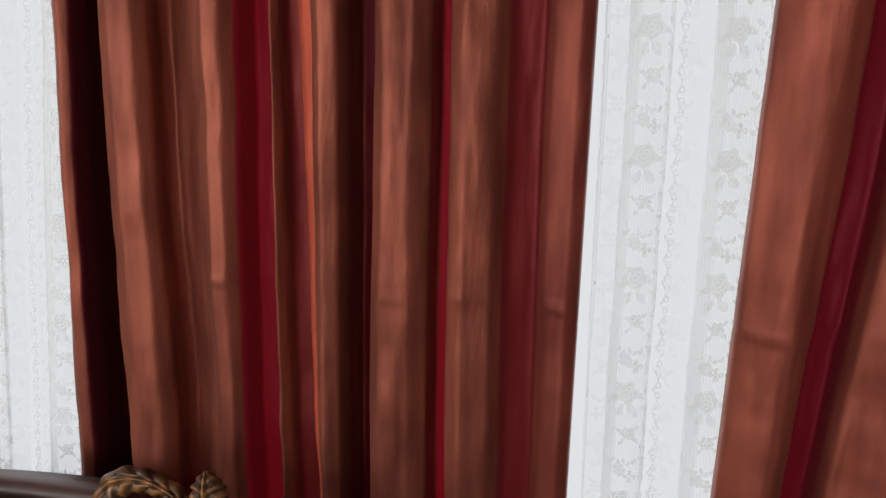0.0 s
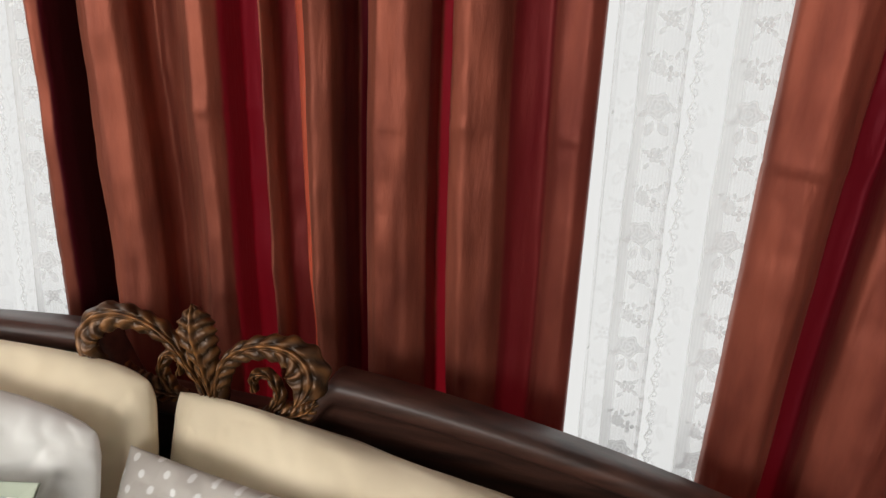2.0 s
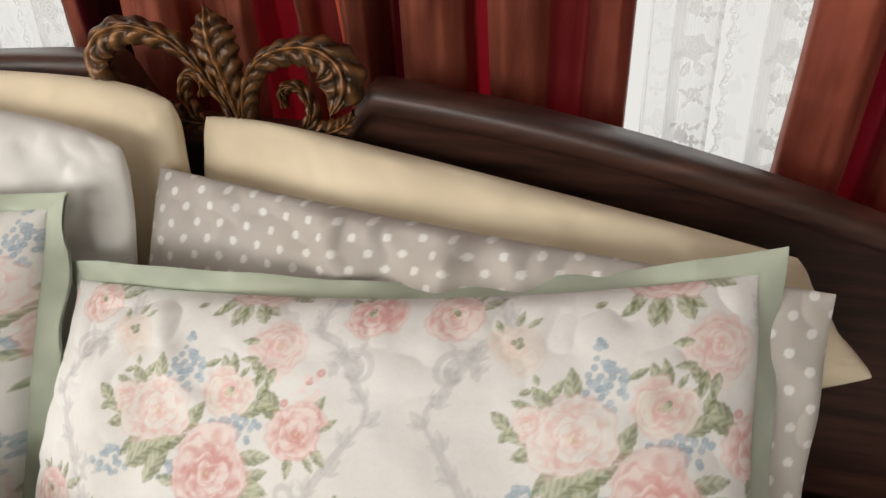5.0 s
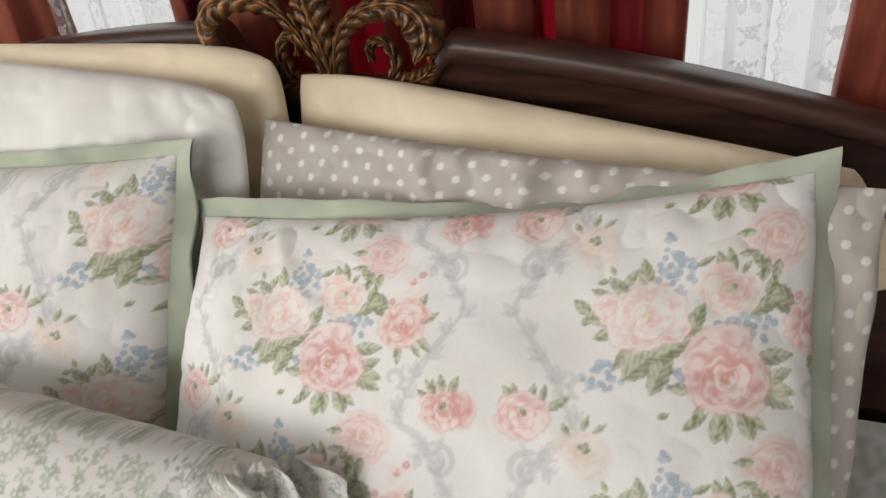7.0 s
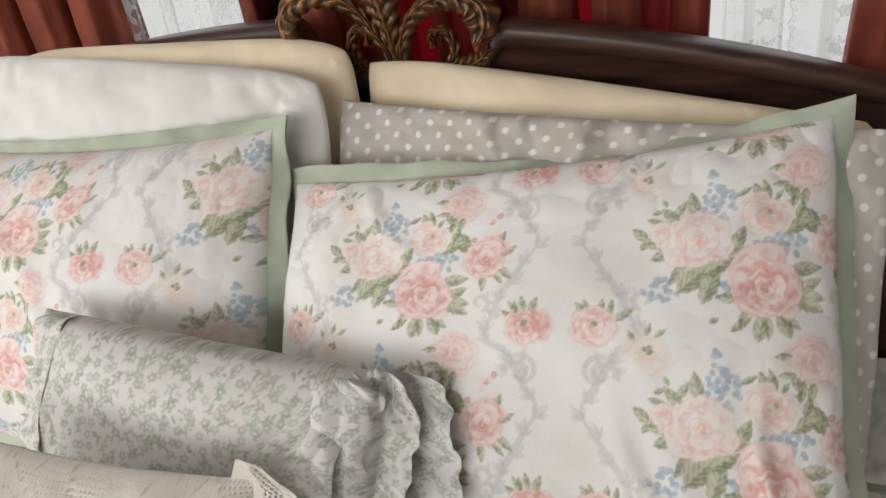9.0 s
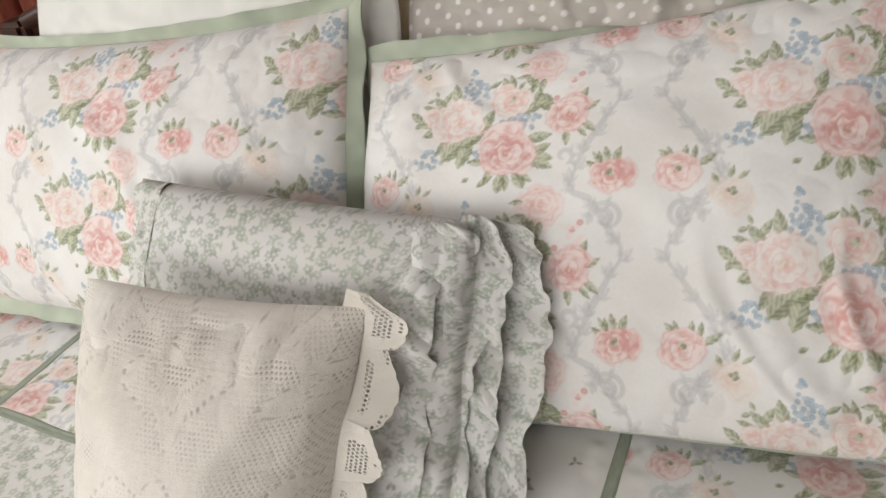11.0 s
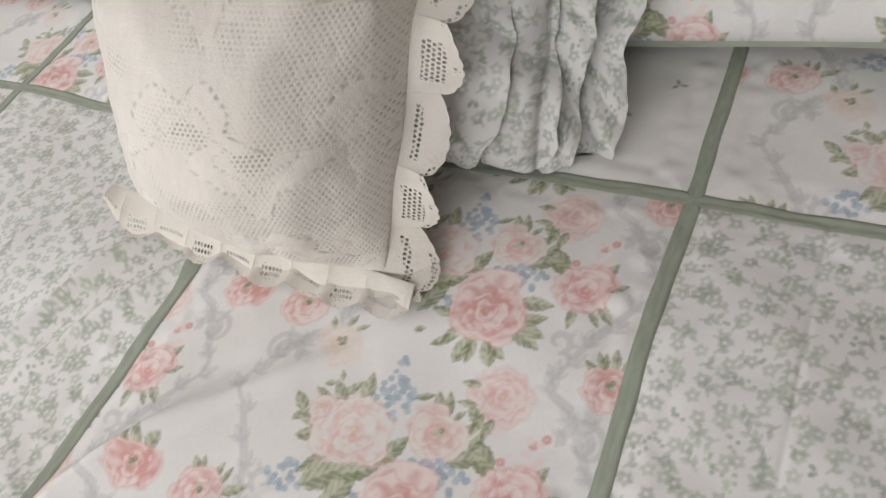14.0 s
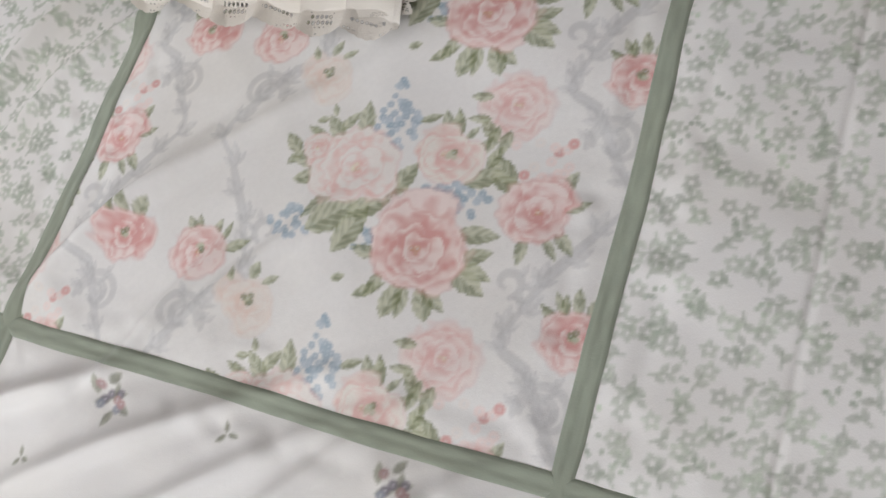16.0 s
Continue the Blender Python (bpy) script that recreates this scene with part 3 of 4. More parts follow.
# ---- curtains ----
def satin_panel(name, section, layers, seed, label, slant=((0,), (0,))):
    """A heavy satin curtain. section is the line of its folds in plan, (x, y) from side to side;
    layers are (left, right, light let through, how orange, how much dark red shade is painted into the colour);
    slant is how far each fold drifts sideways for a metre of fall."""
    z = np.linspace(0.02, 2.42, 260)
    sec = np.array(section)
    run = np.r_[0, np.cumsum(np.hypot(*np.diff(sec, axis=0).T))]
    s = np.linspace(0, run[-1], int(run[-1] / 0.0022))
    line = np.stack([np.interp(s, run, sec[:, 0]), np.interp(s, run, sec[:, 1])], -1)
    for _ in range(10):
        line[1:-1] = (line[:-2] + 2 * line[1:-1] + line[2:]) / 4
    warp, Z = np.meshgrid(line[:, 0], z)
    Y = np.repeat(line[None, :, 1], len(z), 0)
    inner = smooth(sec[0, 0], sec[0, 0] + 0.05, warp) * smooth(sec[-1, 0], sec[-1, 0] - 0.05, warp)
    X = warp + inner * (0.004 * fbm(warp * 3, Z * 1.1, seed) + 0.003 * vnoise(warp * 9, Z * 2.3, seed + 6))
    thin, warm, fold_shade = np.full(X.shape, 0.014), np.zeros(X.shape), np.zeros(X.shape)
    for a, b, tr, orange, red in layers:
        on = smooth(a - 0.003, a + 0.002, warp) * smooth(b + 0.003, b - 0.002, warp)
        thin, warm, fold_shade = thin + (tr - thin) * on, warm + (orange - warm) * on, fold_shade + (red - fold_shade) * on
    Y = Y + 0.004 * fbm(X * 22, Z * 3.0, seed + 7) + 0.008 * vnoise(X * 7, Z * 1.4, seed + 2) + 0.003 * fbm(X * 9, Z * 11, seed + 9)
    for zc in (1.535, 2.02):
        zz = Z - zc - 0.012 * vnoise(X * 5, X * 0, seed + 4)
        Y -= 0.005 * np.exp(-(zz / 0.006) ** 2) * np.clip(0.4 + 0.9 * vnoise(X * 12, X * 0 + 3, seed + 5), 0, 1)
    me = sheet_mesh(name, [(np.stack([X + (1.62 - Z) * np.interp(warp, *slant), Y, Z], -1), np.stack([thin, warm, fold_shade], -1), False)], SATIN)
    return tagged(new(name, me), label, "curtain", "satin curtains")


MIDDLE_SLANT = ((-0.39, -0.33, -0.28, -0.18, -0.04, 0.01, 0.07, 0.11, 0.19, 0.29, 0.32, 0.42, 0.52), (0.027, 0.03, 0.056, 0.056, 0.035, 0.035, 0.066, 0.04, 0.026, 0.035, 0.043, 0.03, 0.025))
RIGHT_SLANT = ((0.76, 0.86, 0.95), (0.0, -0.03, -0.06))
MIDDLE = [(-0.372, 0.240), (-0.388, 0.205), (-0.386, 0.180), (-0.362, 0.158), (-0.342, 0.168), (-0.336, 0.200), (-0.344, 0.262), (-0.330, 0.290), (-0.290, 0.292), (-0.266, 0.270), (-0.274, 0.215), (-0.284, 0.190), (-0.272, 0.160), (-0.238, 0.138), (-0.200, 0.144), (-0.184, 0.166),
          (-0.190, 0.212), (-0.178, 0.228), (-0.150, 0.218), (-0.115, 0.188), (-0.082, 0.150), (-0.058, 0.154), (-0.038, 0.182), (-0.042, 0.250), (0.004, 0.252), (0.014, 0.240), (0.011, 0.200), (0.020, 0.180), (0.031, 0.198), (0.034, 0.228), (0.062, 0.236),
          (0.069, 0.205), (0.080, 0.184), (0.096, 0.184), (0.106, 0.180), (0.098, 0.160), (0.118, 0.134), (0.144, 0.144), (0.151, 0.190), (0.144, 0.270), (0.176, 0.272), (0.178, 0.228), (0.196, 0.222), (0.193, 0.168), (0.216, 0.138), (0.262, 0.144),
          (0.287, 0.170), (0.283, 0.250), (0.318, 0.254), (0.315, 0.172), (0.340, 0.148), (0.386, 0.160), (0.412, 0.198), (0.452, 0.208), (0.468, 0.182), (0.500, 0.168), (0.520, 0.182), (0.522, 0.205), (0.508, 0.230)]
# recessed folds get their shade from the last value, as a darker colour
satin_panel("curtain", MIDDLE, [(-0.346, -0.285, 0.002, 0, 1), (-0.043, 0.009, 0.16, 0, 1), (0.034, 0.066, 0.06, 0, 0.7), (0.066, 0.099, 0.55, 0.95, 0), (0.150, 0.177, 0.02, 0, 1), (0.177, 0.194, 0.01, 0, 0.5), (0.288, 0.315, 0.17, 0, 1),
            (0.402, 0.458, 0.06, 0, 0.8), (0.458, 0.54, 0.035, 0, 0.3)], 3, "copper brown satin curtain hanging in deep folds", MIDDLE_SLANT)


def even_folds(x0, x1, count, seed):
    """Plan of a drawn curtain's folds: rounded ridges with narrow valleys between."""
    rnd, out, wide = random.Random(seed), [], (x1 - x0) / count
    for k in range(count):
        a = x0 + k * wide
        ridge = 0.140 + rnd.uniform(0, 0.018)
        out += [(a, 0.25), (a + 0.06 * wide, 0.19), (a + 0.28 * wide, ridge), (a + 0.60 * wide, ridge + 0.008), (a + 0.80 * wide, 0.19), (a + 0.86 * wide, 0.25)]
    return out + [(x1, 0.25)]


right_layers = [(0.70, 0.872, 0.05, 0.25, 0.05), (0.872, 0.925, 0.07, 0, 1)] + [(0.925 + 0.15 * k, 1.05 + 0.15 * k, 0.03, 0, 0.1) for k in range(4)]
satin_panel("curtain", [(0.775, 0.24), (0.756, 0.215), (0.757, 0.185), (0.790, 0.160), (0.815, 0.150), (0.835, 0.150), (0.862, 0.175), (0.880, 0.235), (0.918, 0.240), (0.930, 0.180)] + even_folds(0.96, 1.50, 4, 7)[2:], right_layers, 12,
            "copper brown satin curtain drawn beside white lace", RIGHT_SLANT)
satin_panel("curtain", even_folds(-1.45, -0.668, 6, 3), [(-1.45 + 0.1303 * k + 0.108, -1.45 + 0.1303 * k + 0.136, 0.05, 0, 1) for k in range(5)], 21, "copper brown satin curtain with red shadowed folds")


def lace_panel(name, x0, x1, label, seed, bands, hem, lean):
    """Net with a rose pattern; bands are (left, right) of folds where it hangs double; hem is where its scalloped edge falls."""
    z = np.linspace(0.75, 2.42, 900)
    x = np.linspace(x0, x1, int((x1 - x0) / 0.0012))
    X, Z = np.meshgrid(x, z)
    wob = X + 0.003 * vnoise(Z * 2.2, X * 0, seed) + 0.0015 * vnoise(Z * 9, X * 0, seed + 1)
    d = 0.10 + 0.16 * (NET.at(0.05 - X, Z * 0.9 + 0.07)[..., 0] - 0.20)
    double = np.zeros(X.shape)
    for a, b in bands:
        on = smooth(a - 0.0012, a + 0.0012, wob) * smooth(b + 0.0012, b - 0.0012, wob)
        f = (wob - a) / (b - a)
        knit = NET.at(wob - a + 0.004, Z + 0.031)[..., 0]
        shade = 0.30 * smooth(0.30, 0.16, f) + 0.22 * smooth(0.86, 0.94, f) + 0.10 * vnoise(f * 2, Z * 5, seed + 8)
        d = d * (1 - on) + on * np.clip(0.16 + 0.85 * (knit - 0.12) + shade * (1 - 0.6 * (knit > 0.6)), 0, 0.95)
        double = np.maximum(double, on)
    scallop = hem + 0.007 * np.abs(np.sin(Z * math.pi / 0.036))
    sliver = (wob > hem - 0.008) * (wob < scallop) * (1 - double)
    cord = np.exp(-((wob - scallop - 0.002) / 0.0014) ** 2) + 0.8 * np.exp(-((np.hypot(wob - hem - 0.009, (Z % 0.018) - 0.009) - 0.0045) / 0.0012) ** 2)
    d = np.where(sliver > 0, 0.03, d + 0.35 * cord * (1 - double))
    d = np.clip(d + 0.035 * np.sin(X * 2 * math.pi / 0.0048) * (0.4 + 0.6 * double), 0, 1)[..., None]
    Y = 0.232 - 0.008 * double + 0.003 * np.sin(X * 60) + 0.003 * vnoise(X * 9, Z * 2, seed + 3)
    P = np.stack([X + (1.66 - Z) * lean, Y, Z], -1)
    return tagged(new(name, sheet_mesh(name, [(P, np.repeat(d, 3, -1), False)], LACE)), label, "lace curtain", "lace curtains")


lace_panel("lace_curtain", 0.535, 0.80, "white floral lace net curtain over bright window", 2, ((0.535, 0.541), (0.571, 0.636), (0.694, 0.785)), 0.642, 0.04)
lace_panel("lace_curtain", -0.76, -0.37, "white floral lace net curtain over bright window", 5, ((-0.70, -0.64), (-0.585, -0.55), (-0.456, -0.385)), -0.505, -0.03)

rod = thing("curtain_rod", "dark wooden curtain rod above the window", "curtain rod", at=(0, 0.2, 2.45))
bm = bmesh.new()
bmesh.ops.create_cone(bm, cap_ends=True, segments=16, radius1=0.016, radius2=0.016, depth=3.1, matrix=Matrix.Translation((0.03, 0.2, 2.45)) @ Matrix.Rotation(radians(90), 4, "Y"))
part("rod", bm, WOOD, rod)
for bx in (-1.4, 0.03, 1.46):
    part("bracket", box_bm(bx - 0.012, bx + 0.012, 0.2, 0.299, 2.42, 2.46, 0.003), WOOD, rod)

# ---- the bed ----
bed = thing("bed", "dark mahogany bed with an arched carved headboard", "bed", at=(0.05, -0.95, 0))


def arch(x):
    return 1.2165 - 0.0255 * x - 0.167 * x * x


def headboard():
    """An arched board with a scooped gap in the middle for the carving, and a rounded rail on top."""
    x = np.linspace(-1.0, 1.06, 340)
    gap = smooth(-0.165, -0.105, x) * smooth(0.215, 0.15, x)
    top = arch(x) - 0.085 * gap
    rows = []
    for y, f in ((0.008, 0.0), (0.008, 0.93), (0.0, 0.938), (0.0, 0.955), (-0.012, 0.958), (-0.02, 0.968), (-0.022, 0.985), (-0.018, 0.995), (-0.006, 1.0), (0.03, 1.0), (0.036, 0.99), (0.036, 0.0)):
        rows.append(np.stack([x, np.full_like(x, y), 0.25 + (top - 0.25) * f], -1))
    return sheet_mesh("headboard", [(np.array(rows), None, False)], WOOD)


part("headboard", headboard(), WOOD, bed, "arched dark mahogany headboard with rounded rail")
for px in (-1.035, 1.095):
    part("post", box_bm(px - 0.035, px + 0.035, -0.03, 0.045, 0, 1.06, 0.012), WOOD, bed)
for px in (-0.99, 1.05):
    part("side_rail", box_bm(px - 0.015, px + 0.015, -2.0, -0.03, 0.24, 0.38, 0.006), WOOD, bed)
part("footboard", box_bm(-1.03, 1.09, -2.05, -2.0, 0.1, 0.5, 0.012), WOOD, bed)
for px in (-0.99, 1.05):
    part("leg", box_bm(px - 0.035, px + 0.035, -2.06, -1.99, 0, 0.5, 0.01), WOOD, bed)

mattress = thing("mattress", "plain pale mattress under the quilt", "mattress", at=(0.04, -1.0, 0.3))
part("mattress_body", box_bm(-0.965, 1.025, -1.98, -0.03, 0.26, 0.598, 0.03), TICKING, mattress)


def plume(name, pts, widths, parent, label="", veins=16, roll=None, depth=0.016, face=(0, -1, 0.25)):
    """A carved acanthus plume along a curve: a domed leaf with a raised spine and slanting grooves."""
    n, c = 170, 40
    path, w = bezier(pts, n), bezier([(v,) for v in widths], n)[:, 0]
    tan = np.gradient(path, axis=0)
    tan /= np.linalg.norm(tan, axis=1)[:, None]
    fr = np.tile(np.array(face, float), (n, 1)) if roll is None else bezier(roll, n)
    side = np.cross(tan, fr)
    side /= np.linalg.norm(side, axis=1)[:, None]
    nor = np.cross(side, tan)
    a = np.linspace(-1, 1, c)
    s = np.linspace(0, 1, n)
    S, A = np.meshgrid(s, a, indexing="ij")
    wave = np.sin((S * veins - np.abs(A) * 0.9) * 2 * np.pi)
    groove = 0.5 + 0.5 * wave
    lobes = 1 + 0.10 * np.sin((S * veins - 0.55) * 2 * np.pi) * (np.abs(A) > 0.6)
    dome = np.sqrt(np.clip(1 - A * A, 0, 1))
    spine = np.exp(-(A / 0.09) ** 2)
    h = depth * dome + 0.0042 * (groove ** 0.7 - 0.5) * (1 - spine) * dome ** 0.4 + 0.0035 * spine - 0.003 * np.exp(-((np.abs(A) - 0.2) / 0.07) ** 2)
    P = path[:, None] + side[:, None] * (A * w[:, None] * lobes)[..., None] + nor[:, None] * h[..., None]
    B = path[:, None] + side[:, None] * (A * w[:, None] * lobes)[..., None] - nor[:, None] * (depth * 0.55 * dome)[..., None]
    # darker down the grooves, paler along the spine; the back has half the tone
    groove_tone = np.clip(0.16 + 0.75 * (groove ** 1.2) * (0.55 + 0.45 * vnoise(S * 20, A * 2, 3)) + 0.5 * spine, 0.1, 1.3)[..., None] * np.array([1, 1, 1])
    return part(name, sheet_mesh(name, [(P, groove_tone, True), (B, groove_tone * 0.5, False)], GILT), GILT, parent, label)


carving = part("carving", box_bm(-0.11, 0.165, -0.014, 0.03, 1.108, 1.134, 0.008), WOOD, bed, "dark carved base of the headboard crest")
GL = "gilt carved acanthus plume"
plume("plume", [(0.022, -0.010, 1.122), (0.009, -0.016, 1.168), (-0.005, -0.022, 1.197), (-0.020, -0.026, 1.224), (-0.043, -0.030, 1.246), (-0.071, -0.032, 1.257), (-0.101, -0.034, 1.261), (-0.133, -0.036, 1.251), (-0.149, -0.042, 1.228), (-0.143, -0.048, 1.206), (-0.123, -0.050, 1.194)],
      [0.010, 0.011, 0.012, 0.013, 0.015, 0.016, 0.019, 0.024, 0.026, 0.022, 0.001], carving, GL, 12, [(0.3, -1, 0.1), (0.3, -1, 0.2), (0.2, -1, 0.3), (0.2, -1, 0.4), (0.1, -1, 0.5), (0, -0.9, 0.6), (-0.2, -0.9, 0.6), (-0.5, -0.9, 0.4), (-0.6, -1, 0.1), (-0.5, -1, -0.2), (-0.4, -1, -0.3)])
plume("plume", [(0.038, -0.010, 1.122), (0.044, -0.016, 1.168), (0.053, -0.022, 1.197), (0.069, -0.026, 1.221), (0.095, -0.030, 1.239), (0.126, -0.032, 1.248), (0.157, -0.034, 1.246), (0.179, -0.038, 1.230), (0.183, -0.044, 1.206), (0.167, -0.046, 1.180)],
      [0.010, 0.011, 0.012, 0.013, 0.016, 0.018, 0.023, 0.029, 0.028, 0.001], carving, GL, 12, [(-0.3, -1, 0.1), (-0.3, -1, 0.2), (-0.2, -1, 0.3), (-0.2, -1, 0.4), (-0.1, -1, 0.5), (0, -0.9, 0.5), (0.2, -0.9, 0.5), (0.4, -0.9, 0.3), (0.4, -1, 0.0), (0.3, -1, -0.2)])
plume("plume", [(0.030, -0.005, 1.122), (0.027, -0.016, 1.173), (0.023, -0.028, 1.218), (0.018, -0.036, 1.253), (0.015, -0.032, 1.274), (0.013, -0.022, 1.287)], [0.009, 0.012, 0.022, 0.028, 0.024, 0.001], carving, GL, 9, None, 0.018)
for k, (cx, cz, sgn) in enumerate(((-0.042, 1.185, -1), (0.115, 1.178, 1))):
    plume("scroll", [(cx + sgn * 0.0, -0.005, cz - 0.05), (cx + sgn * 0.014, -0.01, cz - 0.015), (cx, -0.014, cz + 0.016), (cx - sgn * 0.022, -0.016, cz + 0.012), (cx - sgn * 0.02, -0.02, cz - 0.01)],
          [0.012, 0.010, 0.009, 0.008, 0.005], carving, "small dark carved scroll leaf", 7, None, 0.011)
    plume("scroll", [(cx - sgn * 0.02, -0.005, cz - 0.055), (cx + sgn * 0.02, -0.012, cz - 0.048), (cx + sgn * 0.055, -0.012, cz - 0.035), (cx + sgn * 0.075, -0.012, cz - 0.012)],
          [0.010, 0.017, 0.015, 0.006], carving, "small dark carved scroll leaf", 7, None, 0.012)


# ---- the quilt ----
LEAN_U, LEAN_V = radians(8.2), radians(6.5)
PATCH_U, PATCH_V = 0.506, 0.536


def quilt_uv(X, Y):
    du, dv = X - 0.316, Y + 0.818
    return du * math.cos(LEAN_U) - dv * math.sin(LEAN_U), du * math.sin(LEAN_V) + dv * math.cos(LEAN_V)


def quilt_xy(U, V):
    a, b, c, d = math.cos(LEAN_U), -math.sin(LEAN_U), math.sin(LEAN_V), math.cos(LEAN_V)
    det = a * d - b * c
    return 0.316 + (U * d - V * b) / det, -0.818 + (V * a - U * c) / det


PUCKERS = ((-0.56, -0.28, 0.22, 1.0, 0.006), (-0.60, -0.2, 0.25, 1.15, 0.006), (-0.44, -0.42, 0.2, 0.95, 0.006), (-0.40, -0.38, 0.22, 0.8, 0.005), (-0.35, -0.60, 0.22, 0.6, 0.006), (-0.28, -0.62, 0.2, 0.7, 0.005),
           (-0.66, -0.33, 0.3, 1.1, 0.006), (-0.2, -0.6, 0.2, 0.9, 0.004), (-0.48, -0.6, 0.2, 0.5, 0.006), (-0.30, -0.45, 0.16, 0.9, 0.004), (-0.36, -0.50, 0.14, 1.1, 0.005), (-0.12, -0.60, 0.14, 0.8, 0.004))


def quilt_height(X, Y):
    """The lie of the quilt: gentle swells, puckers running in from the seams, and the drop at the sides."""
    U, V = quilt_uv(X, Y)
    fu, fv = U % PATCH_U, V % PATCH_V
    e = np.minimum(np.minimum(fu, PATCH_U - fu), np.minimum(fv, PATCH_V - fv))
    Z = 0.612 + 0.010 * fbm(X * 2.6, Y * 2.6, 31, 2) + 0.0036 * fbm(X * 8, Y * 8, 33)
    Z -= 0.004 * np.exp(-e / 0.02)
    Z += 0.0022 * np.exp(-((e - 0.03) / 0.015) ** 2) * vnoise(fu * 55, fv * 55, 12)
    for uu, vv, length, turn, amp in PUCKERS:
        a, b = U - uu, V - vv
        p, q = a * math.cos(turn) + b * math.sin(turn), -a * math.sin(turn) + b * math.cos(turn)
        q = q + 0.05 * (p / length) ** 2 * length
        Z += 2.1 * amp * np.exp(-(q / 0.010) ** 2) * np.exp(-(p / length * 1.6) ** 2)
    seam = np.exp(-((fu - 0.128) / 0.003) ** 2) * (V < 0) * (V > -PATCH_V) * (U > 0) * (U < PATCH_U)
    Z -= 0.0022 * seam * (0.6 + 0.4 * vnoise(V * 40, V * 0, 3))
    side = smooth(-0.97, -1.07, X) + smooth(1.03, 1.13, X)
    foot = smooth(-1.98, -2.06, Y)
    Z -= 0.30 * np.maximum(side, foot) ** 1.5
    return np.maximum(Z, np.where((side + foot) > 0, -1, 0.601))


def quilt():
    """A patchwork quilt of half-metre squares joined by sage strips, laid askew over the mattress."""
    base = thing("quilt", "white patchwork quilt with rose squares and sage strips", "quilt", at=(0.03, -1.0, 0.6))
    xs = np.concatenate([np.linspace(-1.09, -0.96, 14), np.linspace(-0.955, -0.56, 150), np.linspace(-0.558, 0.62, 700), np.linspace(0.623, 0.78, 60), np.linspace(0.79, 1.14, 30)])
    ys = np.concatenate([np.linspace(-2.08, -1.47, 60), np.linspace(-1.465, -0.72, 440), np.linspace(-0.718, -0.45, 115), np.linspace(-0.44, -0.04, 30)])
    X, Y = np.meshgrid(xs, ys)
    U, V = quilt_uv(X, Y)
    iu, iv = np.floor(U / PATCH_U).astype(int), np.floor(V / PATCH_V).astype(int)
    roses = ROSES.at(U + 0.152, (V + 0.391) * 1.015)
    sprig, ditsy = SPRIGS.at(U * 0.80, V * 0.78), DITSY.at(U * 0.66 + 0.02, V * 0.66 + 0.03)
    P = np.stack([X, Y, quilt_height(X, Y)], -1)
    ci, cj = iu[:-1, :-1], iv[:-1, :-1]
    for a in range(int(iu.min()), int(iu.max()) + 1):
        for b in range(int(iv.min()), int(iv.max()) + 1):
            where = np.argwhere((ci == a) & (cj == b))
            if len(where) < 4:
                continue
            (r0, c0), (r1, c1) = where.min(0), where.max(0) + 2
            keep = ((ci == a) & (cj == b))[r0:r1 - 1, c0:c1 - 1]
            cloth = (ditsy if b % 2 == 0 else roses) if a == -1 else (roses if b % 2 == 0 else sprig)
            me = sheet_mesh("patch", [(P[r0:r1, c0:c1], cloth[r0:r1, c0:c1], False)], COTTON, keep)
            part("patch", me, COTTON, base, "rose printed square" if cloth is roses else "square with tiny dark sprigs" if cloth is ditsy else "sage sprigged square")

    def strip(axis, at0, t0, t1):
        n = int((t1 - t0) / 0.003)
        t, f = np.linspace(t0, t1, n), np.linspace(-1, 1, 11)
        T, F = np.meshgrid(t, f)
        off = at0 + 0.0006 * vnoise(T * 22, T * 0 + at0 * 9, 4) + 0.0018 * vnoise(T * 6, T * 0 + at0 * 5, 6)
        half = 0.0086 * (1 + 0.06 * vnoise(T * 30, T * 0, 8))
        U, V = (off + half * F, T) if axis == "v" else (T, off + half * F)
        X, Y = quilt_xy(U, V)
        Z = quilt_height(X, Y) + 0.0022 - 0.0018 * np.abs(F) ** 4 + 0.0004 * vnoise(T * 60, F * 1.5, 2)
        rib = 1 + 0.10 * vnoise(T * 90, F * 3, 5) + 0.06 * vnoise(T * 12, F, 7)
        col = SAGE * (rib * (1 - 0.12 * (np.abs(np.abs(F) - 0.82) < 0.1)))[..., None]
        me = sheet_mesh("strip", [(np.stack([X, Y, Z], -1), col, axis == "v")], COTTON)
        part("strip", me, COTTON, base, "narrow sage green binding strip")

    for k in (-2, -1, 0, 1):
        strip("v", k * PATCH_U, -1.05, 0.62)
    for k in (-2, -1, 0, 1):
        strip("u", k * PATCH_V, -1.20, 0.72)


quilt()


